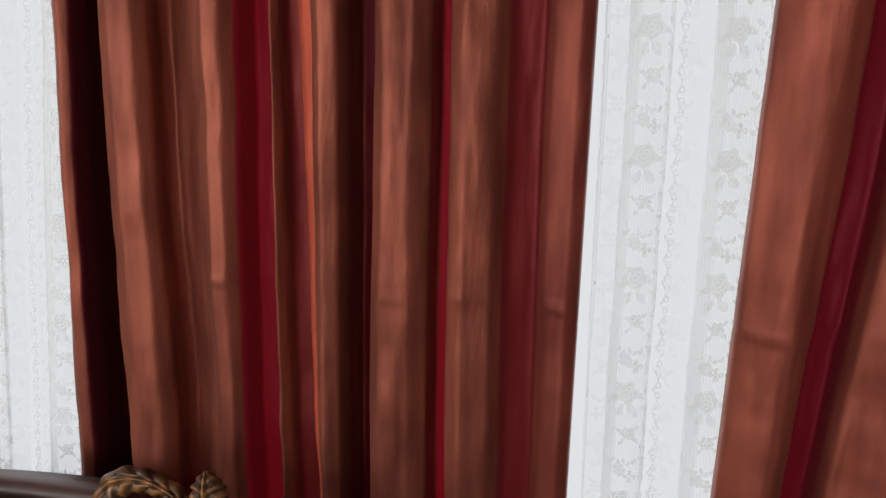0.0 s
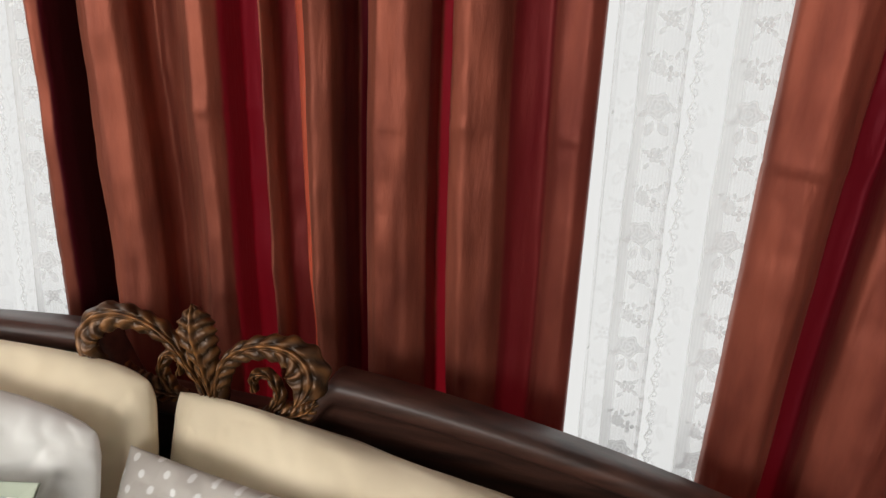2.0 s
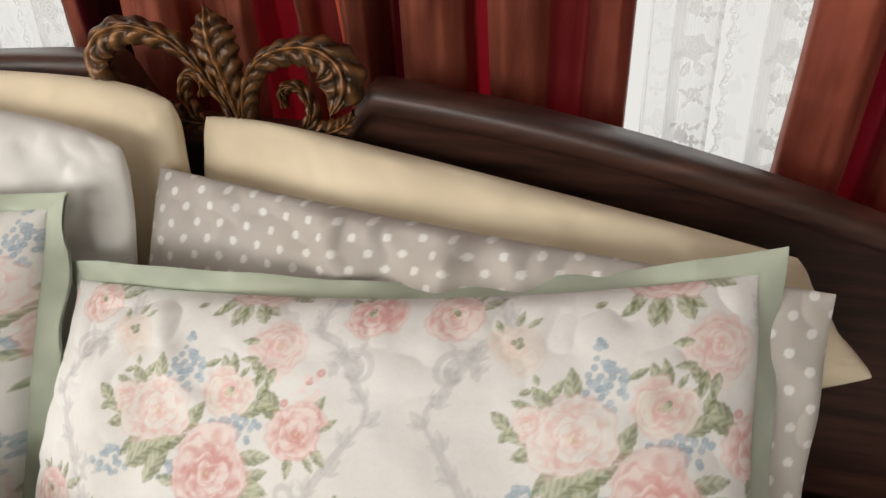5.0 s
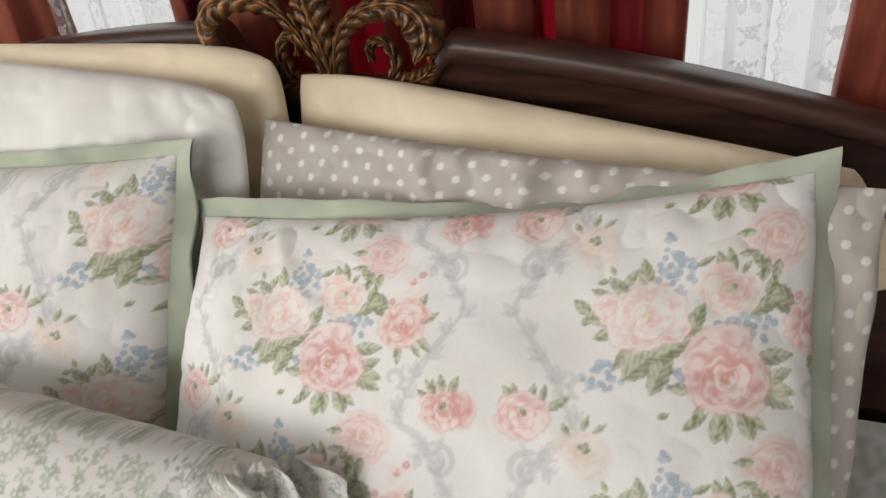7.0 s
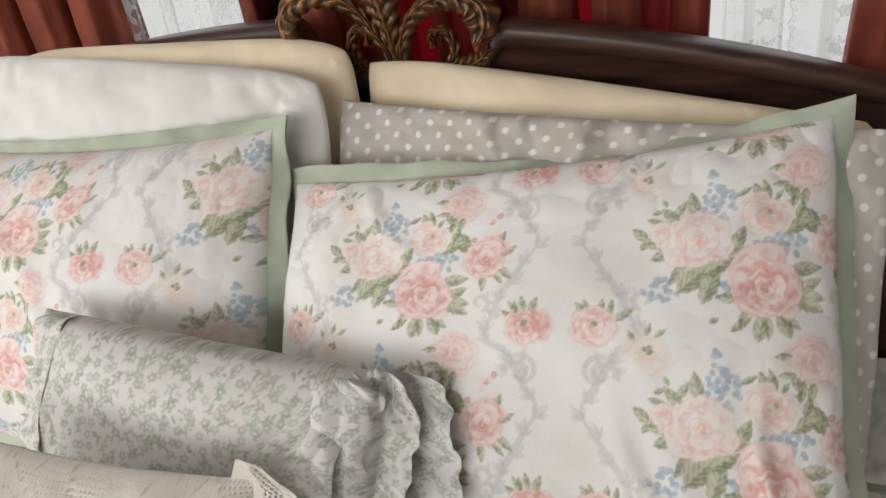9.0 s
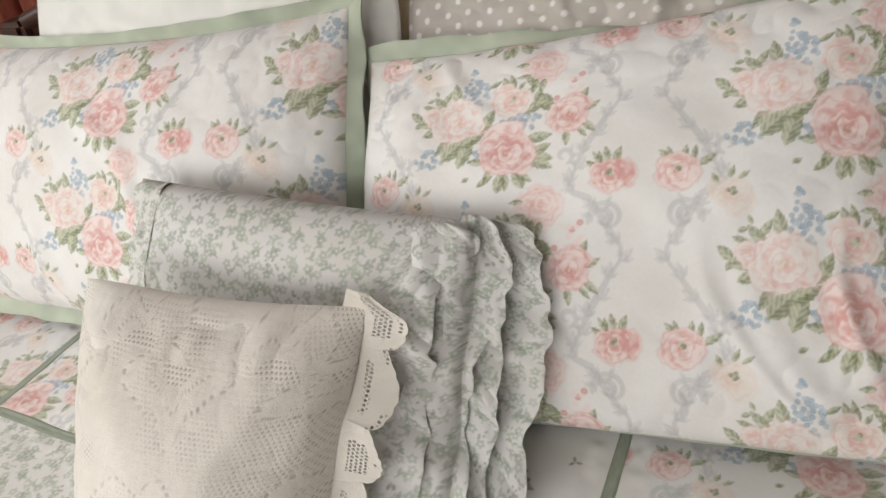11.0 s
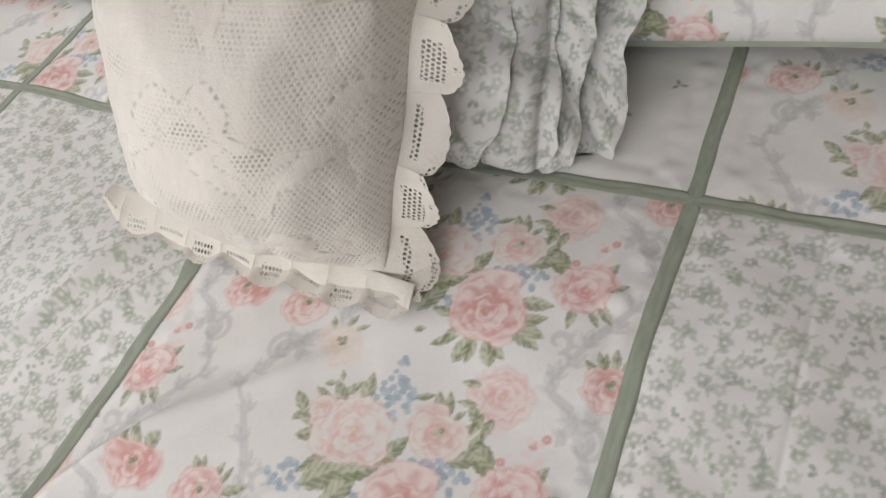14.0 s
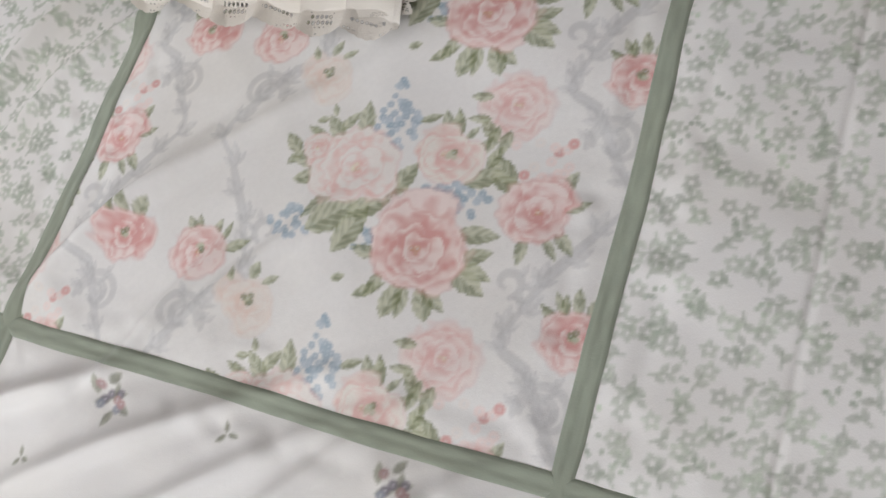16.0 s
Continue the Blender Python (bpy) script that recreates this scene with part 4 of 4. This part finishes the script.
# ---- pillows ----
def pillow_sheets(corners, thick, nx, ny, colour, pinch=0.05, power=0.42, seed=0, wrinkle=0.004, folds=(), back=0.6, sag=0.0, rc=0.0):
    """Front and back of a stuffed pillow on four corners (top left, top right, bottom left, bottom right)."""
    tl, tr, bl, br = [np.array(p, float) for p in corners]
    w, h = np.linalg.norm(tr - tl + br - bl) / 2, np.linalg.norm(tl - bl + tr - br) / 2
    nor = np.cross(tr - tl, tl - bl)
    nor /= np.linalg.norm(nor)

    def sheet(nx, ny, sign):
        ease = lambda n: np.sin(np.linspace(-1, 1, n) * np.pi / 2 * 0.86) / math.sin(np.pi / 2 * 0.86)
        S, T = np.meshgrid(ease(nx), ease(ny))
        s = S * (1 - pinch * (1 - T * T)) + 0.006 * vnoise(T * 4, T * 0 + seed, seed)
        t = T * (1 - pinch * w / h * (1 - S * S)) - sag * (1 - S * S) * (T > 0) * T
        s, t = s * (1 - rc * S ** 2 * T ** 6), t * (1 - rc * w / h * T ** 2 * S ** 6)
        a, b = ((s + 1) / 2)[..., None], ((t + 1) / 2)[..., None]
        flat = (bl * (1 - a) + br * a) * (1 - b) + (tl * (1 - a) + tr * a) * b
        body = (np.clip(1 - S * S, 0, 1) * np.clip(1 - T * T, 0, 1)) ** power
        x, y = S * w / 2, T * h / 2
        rim = 1 - body
        bump = wrinkle * (fbm(x * 7 + seed, y * 7, seed, 3) + 0.9 * rim * np.abs(fbm(x * 26, y * 26, seed + 3, 2)))
        for fx, fy, length, turn, amp, wide in folds:
            p = (x - fx) * math.cos(turn) + (y - fy) * math.sin(turn)
            q = -(x - fx) * math.sin(turn) + (y - fy) * math.cos(turn)
            q = q + 0.25 * p * p / length
            bump = bump + amp * np.exp(-(q / wide) ** 2 - (p / length) ** 2 * 2)
        hgt = (thick * body * (1 if sign > 0 else back) + bump * np.minimum(1, body * 3)) * sign
        return flat + nor * hgt[..., None], x, y

    f, x, y = sheet(nx, ny, 1)
    b, xb, yb = sheet(60, 50, -1)
    col = colour(x, y)
    return [(f, col, False), (b, colour(xb, yb), True)], nor, w, h


def ground(rgb, vary=0.03, seed=1):
    return lambda x, y: np.array(rgb) * (1 + vary * fbm(x * 8, y * 8, seed))[..., None]


def pillow(name, label, category, corners, thick, colour, material=COTTON, nx=150, ny=110, group="pillows on the bed", **kw):
    sheets, nor, w, h = pillow_sheets(corners, thick, nx, ny, colour, **kw)
    return tagged(new(name, sheet_mesh(name, sheets, material)), label, category, group)


CREAM = (0.80, 0.69, 0.51)
pillow("pillow", "plain cream pillow against the dark headboard", "pillow", [(-0.76, -0.06, 1.20), (-0.022, -0.055, 1.205), (-0.74, -0.20, 0.655), (-0.03, -0.2, 0.655)], 0.085, ground(CREAM), pinch=0.0, power=0.42, seed=3, wrinkle=0.007, rc=0.07,
       folds=((0.2, 0.16, 0.14, -0.5, 0.010, 0.02), (0.25, 0.08, 0.12, 0.4, 0.008, 0.02), (0.1, 0.2, 0.2, 0.1, 0.01, 0.02)))
pillow("pillow", "plain cream pillow slumped along the headboard", "pillow", [(-0.03, -0.02, 1.16), (0.74, -0.095, 1.07), (-0.0, -0.20, 0.655), (0.842, -0.15, 0.955)], 0.08, ground(CREAM), pinch=0.03, power=0.42, seed=8, wrinkle=0.008, sag=-0.10, rc=0.02,
       folds=((-0.2, 0.2, 0.2, -0.15, 0.01, 0.02), (0.15, 0.17, 0.2, 0.1, 0.008, 0.02)))
pillow("pillow", "white pillow behind the rose sham", "pillow", [(-0.76, -0.150, 1.225), (-0.035, -0.160, 1.18), (-0.76, -0.32, 0.655), (-0.05, -0.32, 0.655)], 0.08, ground((0.74, 0.735, 0.71)), pinch=0.0, power=0.42, seed=5, wrinkle=0.011, rc=0.06, folds=((0.25, 0.17, 0.12, -0.6, 0.012, 0.018), (0.1, 0.14, 0.16, 0.25, 0.010, 0.02), (-0.1, 0.16, 0.14, -0.2, 0.010, 0.02)))
pillow("pillow", "grey polka dot pillow with white spots", "pillow", [(-0.036, -0.125, 1.118), (0.735, -0.235, 1.115), (-0.03, -0.36, 0.655), (0.75, -0.38, 0.655)], 0.07, lambda x, y: DOTS.at(x * 0.84 + y * 0.10 + 0.007 * vnoise(x * 7, y * 7, 5), y * 0.80 - x * 0.12 + 0.008 * vnoise(x * 7, y * 7, 6)), pinch=0.0, power=0.42, seed=9, wrinkle=0.012, nx=360, ny=240, sag=0.03,
       folds=((-0.05, 0.2, 0.08, 0.9, -0.014, 0.025), (0.1, 0.2, 0.09, 2.2, 0.012, 0.02), (0.0, 0.12, 0.2, 0.1, 0.010, 0.03), (0.02, 0.22, 0.05, 1.2, 0.020, 0.015), (-0.12, 0.21, 0.06, 1.9, 0.016, 0.018), (0.2, 0.2, 0.08, 1.0, 0.014, 0.018)))


def sham(label, corners, thick, shift, seed, folds, flange=0.021, bend=((-0.3, -1.0, -0.8, 0.5, 1.8, 1.0, -0.2, -0.2), 1.6, 1.2, 1.4), under=0.25, tilt=0.2):
    """A rose printed sham with a flat sage flange; bend is how far that leans back at the top, right, bottom and left."""
    rose = lambda x, y: ROSES.at(x + shift[0], y + shift[1])
    sheets, nor, w, h = pillow_sheets(corners, thick, 560, 430, rose, 0.012, 0.46, seed, 0.0075, folds, sag=0.07)
    base = thing("pillow_sham", label, "pillow sham", "rose shams", at=tuple((np.array(corners[2]) + np.array(corners[3])) / 2))
    part("cover", sheet_mesh("cover", sheets, COTTON), COTTON, base)
    front = sheets[0][0]
    ring = np.concatenate([front[0, :-1], front[:-1, -1], front[-1, ::-1][:-1], front[::-1, 0][:-1]])
    ring = np.vstack([ring, ring[:1]])[::2]
    ring = np.vstack([ring, ring[:1]])
    tl, tr, bl, br = [np.array(p, float) for p in corners]
    ex, ey = (tr - tl) / np.linalg.norm(tr - tl), (tl - bl) / np.linalg.norm(tl - bl)
    ease = lambda n: np.sin(np.linspace(-1, 1, n) * np.pi / 2 * 0.86) / math.sin(np.pi / 2 * 0.86)
    gx, gy = np.meshgrid(ease(front.shape[1]), ease(front.shape[0]))
    lx, ly = [np.concatenate([q[0, :-1], q[:-1, -1], q[-1, ::-1][:-1], q[::-1, 0][:-1]]) for q in (gx, gy)]
    lx, ly = [np.r_[np.r_[q, q[:1]][::2], q[:1]] for q in (lx, ly)]
    out = ex * (np.sign(lx) * smooth(0.88, 1.0, np.abs(lx)))[:, None] + ey * (np.sign(ly) * smooth(0.86, 1.0, np.abs(ly)))[:, None]
    crest = np.interp(lx, (-1, -0.85, -0.35, 0.0, 0.35, 0.62, 0.85, 1), bend[0])
    lean = crest * smooth(0.9, 1, ly) + bend[1] * smooth(0.9, 1, lx) * smooth(1.0, 0.8, ly) + bend[2] * smooth(0.9, 1, -ly) + bend[3] * smooth(0.9, 1, -lx) * smooth(1.0, 0.8, ly)
    tip = 1 + tilt * smooth(0.88, 1.0, lx) * smooth(0.85, 1.0, ly)
    arc = np.cumsum(np.r_[0, np.linalg.norm(np.diff(ring, axis=0), axis=1)])
    rows, cols = [], []
    for k, f in enumerate(np.linspace(-0.06, 1, 9)):
        wav = 0.010 * f * vnoise(arc * 9, arc * 0 + 2, seed + 4) + 0.004 * f * np.sin(arc * 60 + seed)
        drop = flange * f * lean
        rows.append(ring + out * (flange * np.where(ly < -0.9, under, 1.0) * f * tip * (1 + 0.12 * vnoise(arc * 7, arc * 0, seed)))[:, None] + nor * (wav - drop + 0.002)[:, None])
        cols.append(SAGE * (1.42 + 0.14 * vnoise(arc * 50, arc * 0 + f, seed) - 0.25 * (f < 0.02) - 0.1 * (f > 0.95))[:, None])
    top = np.array(rows)
    part("flange", sheet_mesh("flange", [(top, np.array(cols), False), (top - nor * 0.004, np.array(cols), True)], COTTON), COTTON, base, "flat sage green cotton flange")
    return base


sham("white pillow sham printed with pink roses, sage flange", [(-0.86, -0.268, 1.09), (-0.09, -0.262, 1.125), (-0.93, -0.47, 0.665), (-0.08, -0.54, 0.66)], 0.135, (-0.035, 0.098), 14,
     ((0.10, -0.02, 0.12, 2.1, 0.014, 0.02), (0.22, -0.05, 0.1, 2.3, 0.010, 0.015), (-0.1, -0.15, 0.12, 2.0, 0.010, 0.02), (0.0, 0.1, 0.16, 2.4, 0.008, 0.02)), 0.022, ((-0.5, -0.7, -0.6, -0.6, -0.8, -0.8, -0.4, 0.2), 1.0, -0.35, 0.4), 1.6, 0.0)
sham("white rose printed pillow sham with turned-up sage corner", [(-0.065, -0.275, 1.042), (0.660, -0.25, 1.138), (-0.035, -0.63, 0.655), (0.70, -0.62, 0.66)], 0.10, (0.122, -0.088), 17,
     ((0.14, -0.14, 0.10, 2.1, 0.009, 0.018), (0.21, -0.18, 0.12, 2.25, 0.009, 0.018), (0.06, -0.17, 0.08, 2.6, 0.007, 0.014), (0.28, -0.14, 0.10, 1.9, 0.010, 0.012), (0.22, -0.23, 0.10, 2.5, 0.012, 0.012), (-0.2, 0.2, 0.1, 2.2, 0.008, 0.015)))


# ---- small ruffled pillow ----
def ruffled_pillow():
    corners = [(-0.325, -0.55, 0.985), (0.175, -0.565, 0.945), (-0.335, -0.73, 0.655), (0.155, -0.745, 0.655)]
    calico = lambda x, y: SPRIGS.at(x * 0.85, y * 0.85)
    sheets, nor, w, h = pillow_sheets(corners, 0.085, 520, 380, calico, 0.015, 0.36, 41, 0.005, ((0.18, 0.02, 0.1, 1.4, 0.008, 0.012), (-0.2, 0.05, 0.1, 1.3, 0.008, 0.012)))
    base = thing("ruffled_pillow", "small white pillow with sage sprigs and ruffled ends", "pillow", at=(-0.08, -0.74, 0.655))
    part("cover", sheet_mesh("cover", sheets, CALICO), CALICO, base)
    tl, tr, bl, br = [np.array(p, float) for p in corners]
    ex = (tr - tl) / np.linalg.norm(tr - tl)
    for end, offs in ((1, ((-0.118, 0.085, 1.0, 0.036), (-0.060, 0.072, 1.02, 0.028), (-0.014, 0.060, 1.06, 0.018), (-0.002, 0.092, 1.02, -0.012))), (-1, ((-0.055, 0.06, 1.0, 0.004),))):
        for k, (start, wide, tall, up) in enumerate(offs):
            t = np.linspace(-1, 1, 420)
            f = np.linspace(0, 1, 72)
            F, T = np.meshgrid(f, t)
            edge_t, edge_b = (tr, br) if end > 0 else (tl, bl)
            b = ((T * np.where(T < 0, tall + 0.13, tall) + 1) / 2)[..., None]
            flute = np.sin(T * (6.5 + 2 * k) + 1.6 * vnoise(T * 3, F * 0 + k, 5 + k) + 2.1 * k)
            crease = np.abs(vnoise(T * 5 + F * 1.5, F * 1.2 + k, 15 + k))
            line = edge_b * (1 - b) + edge_t * b
            run = start + (0.05 * smooth(0.35, 0.95, T) if k == 0 and end > 0 else 0.008 * vnoise(T * 2.3, T * 0, 31 + k)) + wide * F * (0.42 + 0.58 * np.clip(1 - np.abs(T) ** 7, 0, 1) ** 0.5) * (1 + 0.16 * vnoise(T * 4.5, F * 0, 25 + k) + 0.05 * vnoise(T * 14, F * 0, 26 + k))
            S = np.clip(1 + run / (w / 2), -1, 1)
            lift = 0.085 * (np.clip(1 - S * S, 0, 1) * np.clip(1 - T * T, 0, 1)) ** 0.36
            P = line + ex * (end * run)[..., None] + nor * (lift * (1 - 0.06 * F) + up + (0.010 * flute + 0.014 * crease) * (0.3 + 0.7 * F) + 0.007 * np.abs(vnoise(T * 6 + F * 2.2, F * 2.2 - T * 2, 45 + k)))[..., None]
            P[..., 2] += -0.012 * smooth(-0.5, -1.0, T) * (0.4 + 0.6 * F)
            P[..., 1] -= 0.022 * smooth(-0.4, -1.0, T)
            P[..., 2] = np.maximum(P[..., 2], 0.628)
            col = SPRIGS.at(T * h / 2 + 0.05 * k, F * wide * 0.85 + 0.07 * k)
            back = P - nor * 0.002
            part("ruffle", sheet_mesh("ruffle", [(P, col, False), (back, col, True)], CALICO), CALICO, base)
    return base


ruffled_pillow()


# ---- crochet cushion ----
def crochet(x, y):
    """Ivory crochet: depth of the open work, from 0 (closed) to 1 (hole)."""
    p = 0.0050
    row = np.floor(y / (p * 0.866))
    cx = (x / p + 0.5 * (row % 2)) % 1 - 0.5
    cy = (y / (p * 0.866)) % 1 - 0.5
    hexes = smooth(0.30, 0.16, np.hypot(cx, cy * 0.9))
    wx, wy = x + 0.012 * vnoise(x * 14, y * 14, 71), y + 0.012 * vnoise(x * 14, y * 14, 72)
    bu, bv = (wx - 0.005 + 0.06 * np.floor((wy + 0.01) / 0.15)) / 0.165, (wy + 0.01) / 0.15
    du, dv = (bu + 0.5) % 1 - 0.5, (bv + 0.5) % 1 - 0.5
    rr, th = np.hypot(du, dv), np.arctan2(dv, du)
    petals = 0.34 + 0.07 * np.cos(5 * th + 0.6) + 0.03 * np.cos(9 * th)
    flower = smooth(petals + 0.03, petals - 0.03, rr)
    dash = (np.sin(th * 40 + rr * 30) > 0.1) * (0.6 + 0.4 * vnoise(x * 120, y * 120, 5))
    outline = (np.exp(-((rr - petals) / 0.014) ** 2) + 0.8 * np.exp(-((rr - petals * 0.55) / 0.012) ** 2)) * dash
    heart = smooth(0.13, 0.1, rr)
    fill = np.maximum(np.clip(vnoise(x * 24, y * 24, 61) * 2.0 - 0.25, 0, 1), 0.75 * smooth(0.05, 0.09, x + 0.04 * vnoise(y * 12, y * 0, 3)))
    ragged = 0.55 + 0.45 * vnoise(x * 150, y * 150, 33)
    holes = hexes * ragged * (1 - flower) * (0.06 + 0.94 * fill) + 0.8 * outline + hexes * heart * 0.9 + 0.25 * hexes * flower * (vnoise(x * 30, y * 30, 8) > 0.25)
    return np.clip(holes, 0, 1), flower


def lace_cushion():
    corners = [(-0.252, -0.768, 0.985), (0.088, -0.735, 0.945), (-0.313, -0.905, 0.645), (0.026, -0.962, 0.628)]
    ivory = np.array([0.675, 0.64, 0.59])

    def colour(x, y):
        d, flower = crochet(x, y)
        # holes are coloured darker to stand for the shade inside the open work
        return ivory * (1 - 0.44 * d + 0.03 * flower + 0.025 * vnoise(x * 300, y * 90, 12))[..., None] * (1 + 0.03 * fbm(x * 9, y * 9, 4))[..., None]

    sheets, nor, w, h = pillow_sheets(corners, 0.145, 460, 520, colour, 0.015, 0.74, 51, 0.010, ((0.09, -0.1, 0.16, 1.5, 0.006, 0.02), (0.1, 0.12, 0.09, 0.9, 0.007, 0.016), (-0.08, 0.1, 0.1, 2.3, 0.005, 0.02)), rc=0.03, sag=0.05)
    f, col, flip = sheets[0]
    ease = lambda n: np.sin(np.linspace(-1, 1, n) * np.pi / 2 * 0.86) / math.sin(np.pi / 2 * 0.86)
    S, T = np.meshgrid(ease(460), ease(520))
    d, flower = crochet(S * w / 2, T * h / 2)
    f = f + nor * (0.0004 * flower - 0.0016 * d)[..., None]
    sheets[0] = (f, col, flip)
    base = thing("lace_cushion", "square ivory crochet lace cushion with scalloped edging", "cushion", at=(-0.19, -0.93, 0.64))
    part("cover", sheet_mesh("cover", sheets, CROCHET), CROCHET, base)
    tl, tr, bl, br = [np.array(p, float) for p in corners]
    for a, b, scallops in ((tr, br, 5.4), (bl, br, 7.0)):
        along = (b - a) / np.linalg.norm(b - a)
        length = np.linalg.norm(b - a)
        mid = (tl + tr + bl + br) / 4
        outw = (a + b) / 2 - mid
        outw -= along * (outw @ along)
        outw /= np.linalg.norm(outw)
        low = outw[2] < -0.5
        t = np.linspace(-0.13 if low else -0.03, 1.10, 640)
        g = np.linspace(0, 1, 60)
        G, T2 = np.meshgrid(g, t)
        run = T2 * scallops + 0.35 + 0.12 * vnoise(T2 * 4, T2 * 0, 14)
        f, lobe_no = run % 1, np.floor(run)
        lobe = np.sin(np.pi * f ** (1.0 if low else 1.4)) ** 0.55
        tooth = 0.0022 * np.abs(np.sin(run * np.pi * 6)) * lobe + 0.003 * vnoise(T2 * 13, T2 * 0, 4)
        if low:
            wide = (0.028 + 0.010 * lobe) * smooth(-0.16, 0.0, T2) * smooth(1.15, 1.02, T2) + 0.002
        else:
            wide = (0.058 + 0.022 * lobe * (0.8 + 0.4 * vnoise(lobe_no * 1.7, lobe_no * 0, 5)) + 0.016 * smooth(0.85, 1.05, T2)) * (0.35 + 0.65 * smooth(-0.035, 0.03, T2))
        wave = np.sin(run * 2 * np.pi * 0.5 + 1.0) + 0.5 * vnoise(T2 * 8, T2 * 0, 9)
        start = 0.008 if low else 0.030
        P = a + along * (T2 * length)[..., None] + outw * (G * wide + tooth * G ** 8 - start)[..., None]
        P = P + nor * ((0.005 if low else 0.014) * wave * G ** 1.3 + 0.005 * vnoise(T2 * 9, G * 2, 3) * G)[..., None]
        if low:
            P = P + nor * (0.004 + 0.030 * G ** 0.8)[..., None]
            P[..., 2] = np.maximum(P[..., 2], 0.627 + (0.005 * (0.5 + 0.5 * np.sin(run * 6.283 + 1)) ** 2 + 0.003) * G)
        else:
            P = P + nor * (0.004 - 0.010 * G)[..., None]
            P[..., 2] -= 0.006 * G ** 1.5 * lobe
            P[..., 2] = np.maximum(P[..., 2], 0.628 + 0.004 * G)
        px, py = T2 * length, G * wide
        row = ((py / 0.0052) % 1 - 0.5) ** 2 + ((px / 0.0046 + 0.5 * (np.floor(py / 0.0052) % 2)) % 1 - 0.5) ** 2
        mesh_zone = (np.abs(f - 0.5) < 0.27) * (np.abs(G - 0.66) < 0.16) * (lobe_no % 2 < 1)
        line_zone = (np.abs(f - 0.5 - 0.12 * (G - 0.6)) < 0.35) * (np.abs(G - 0.58 - 0.1 * np.abs(f - 0.5)) < 0.055) * (lobe_no % 2 >= 1)
        edge_zone = (np.abs(G - 0.92) < 0.03) * (vnoise(px * 60, py * 0, 4) > 0.2)
        hole = smooth(0.13, 0.07, row) * np.clip(mesh_zone + line_zone + edge_zone, 0, 1)
        col = np.concatenate([np.repeat((1.02 + 0.03 * vnoise(px * 60, py * 60, 2))[..., None], 3, -1) * ivory, (1 - hole)[..., None]], -1)
        part("lace_edging", sheet_mesh("lace_edging", [(P, col, False)], CROCHET), CROCHET, base, "scalloped ivory lace edging")
    return base


lace_cushion()
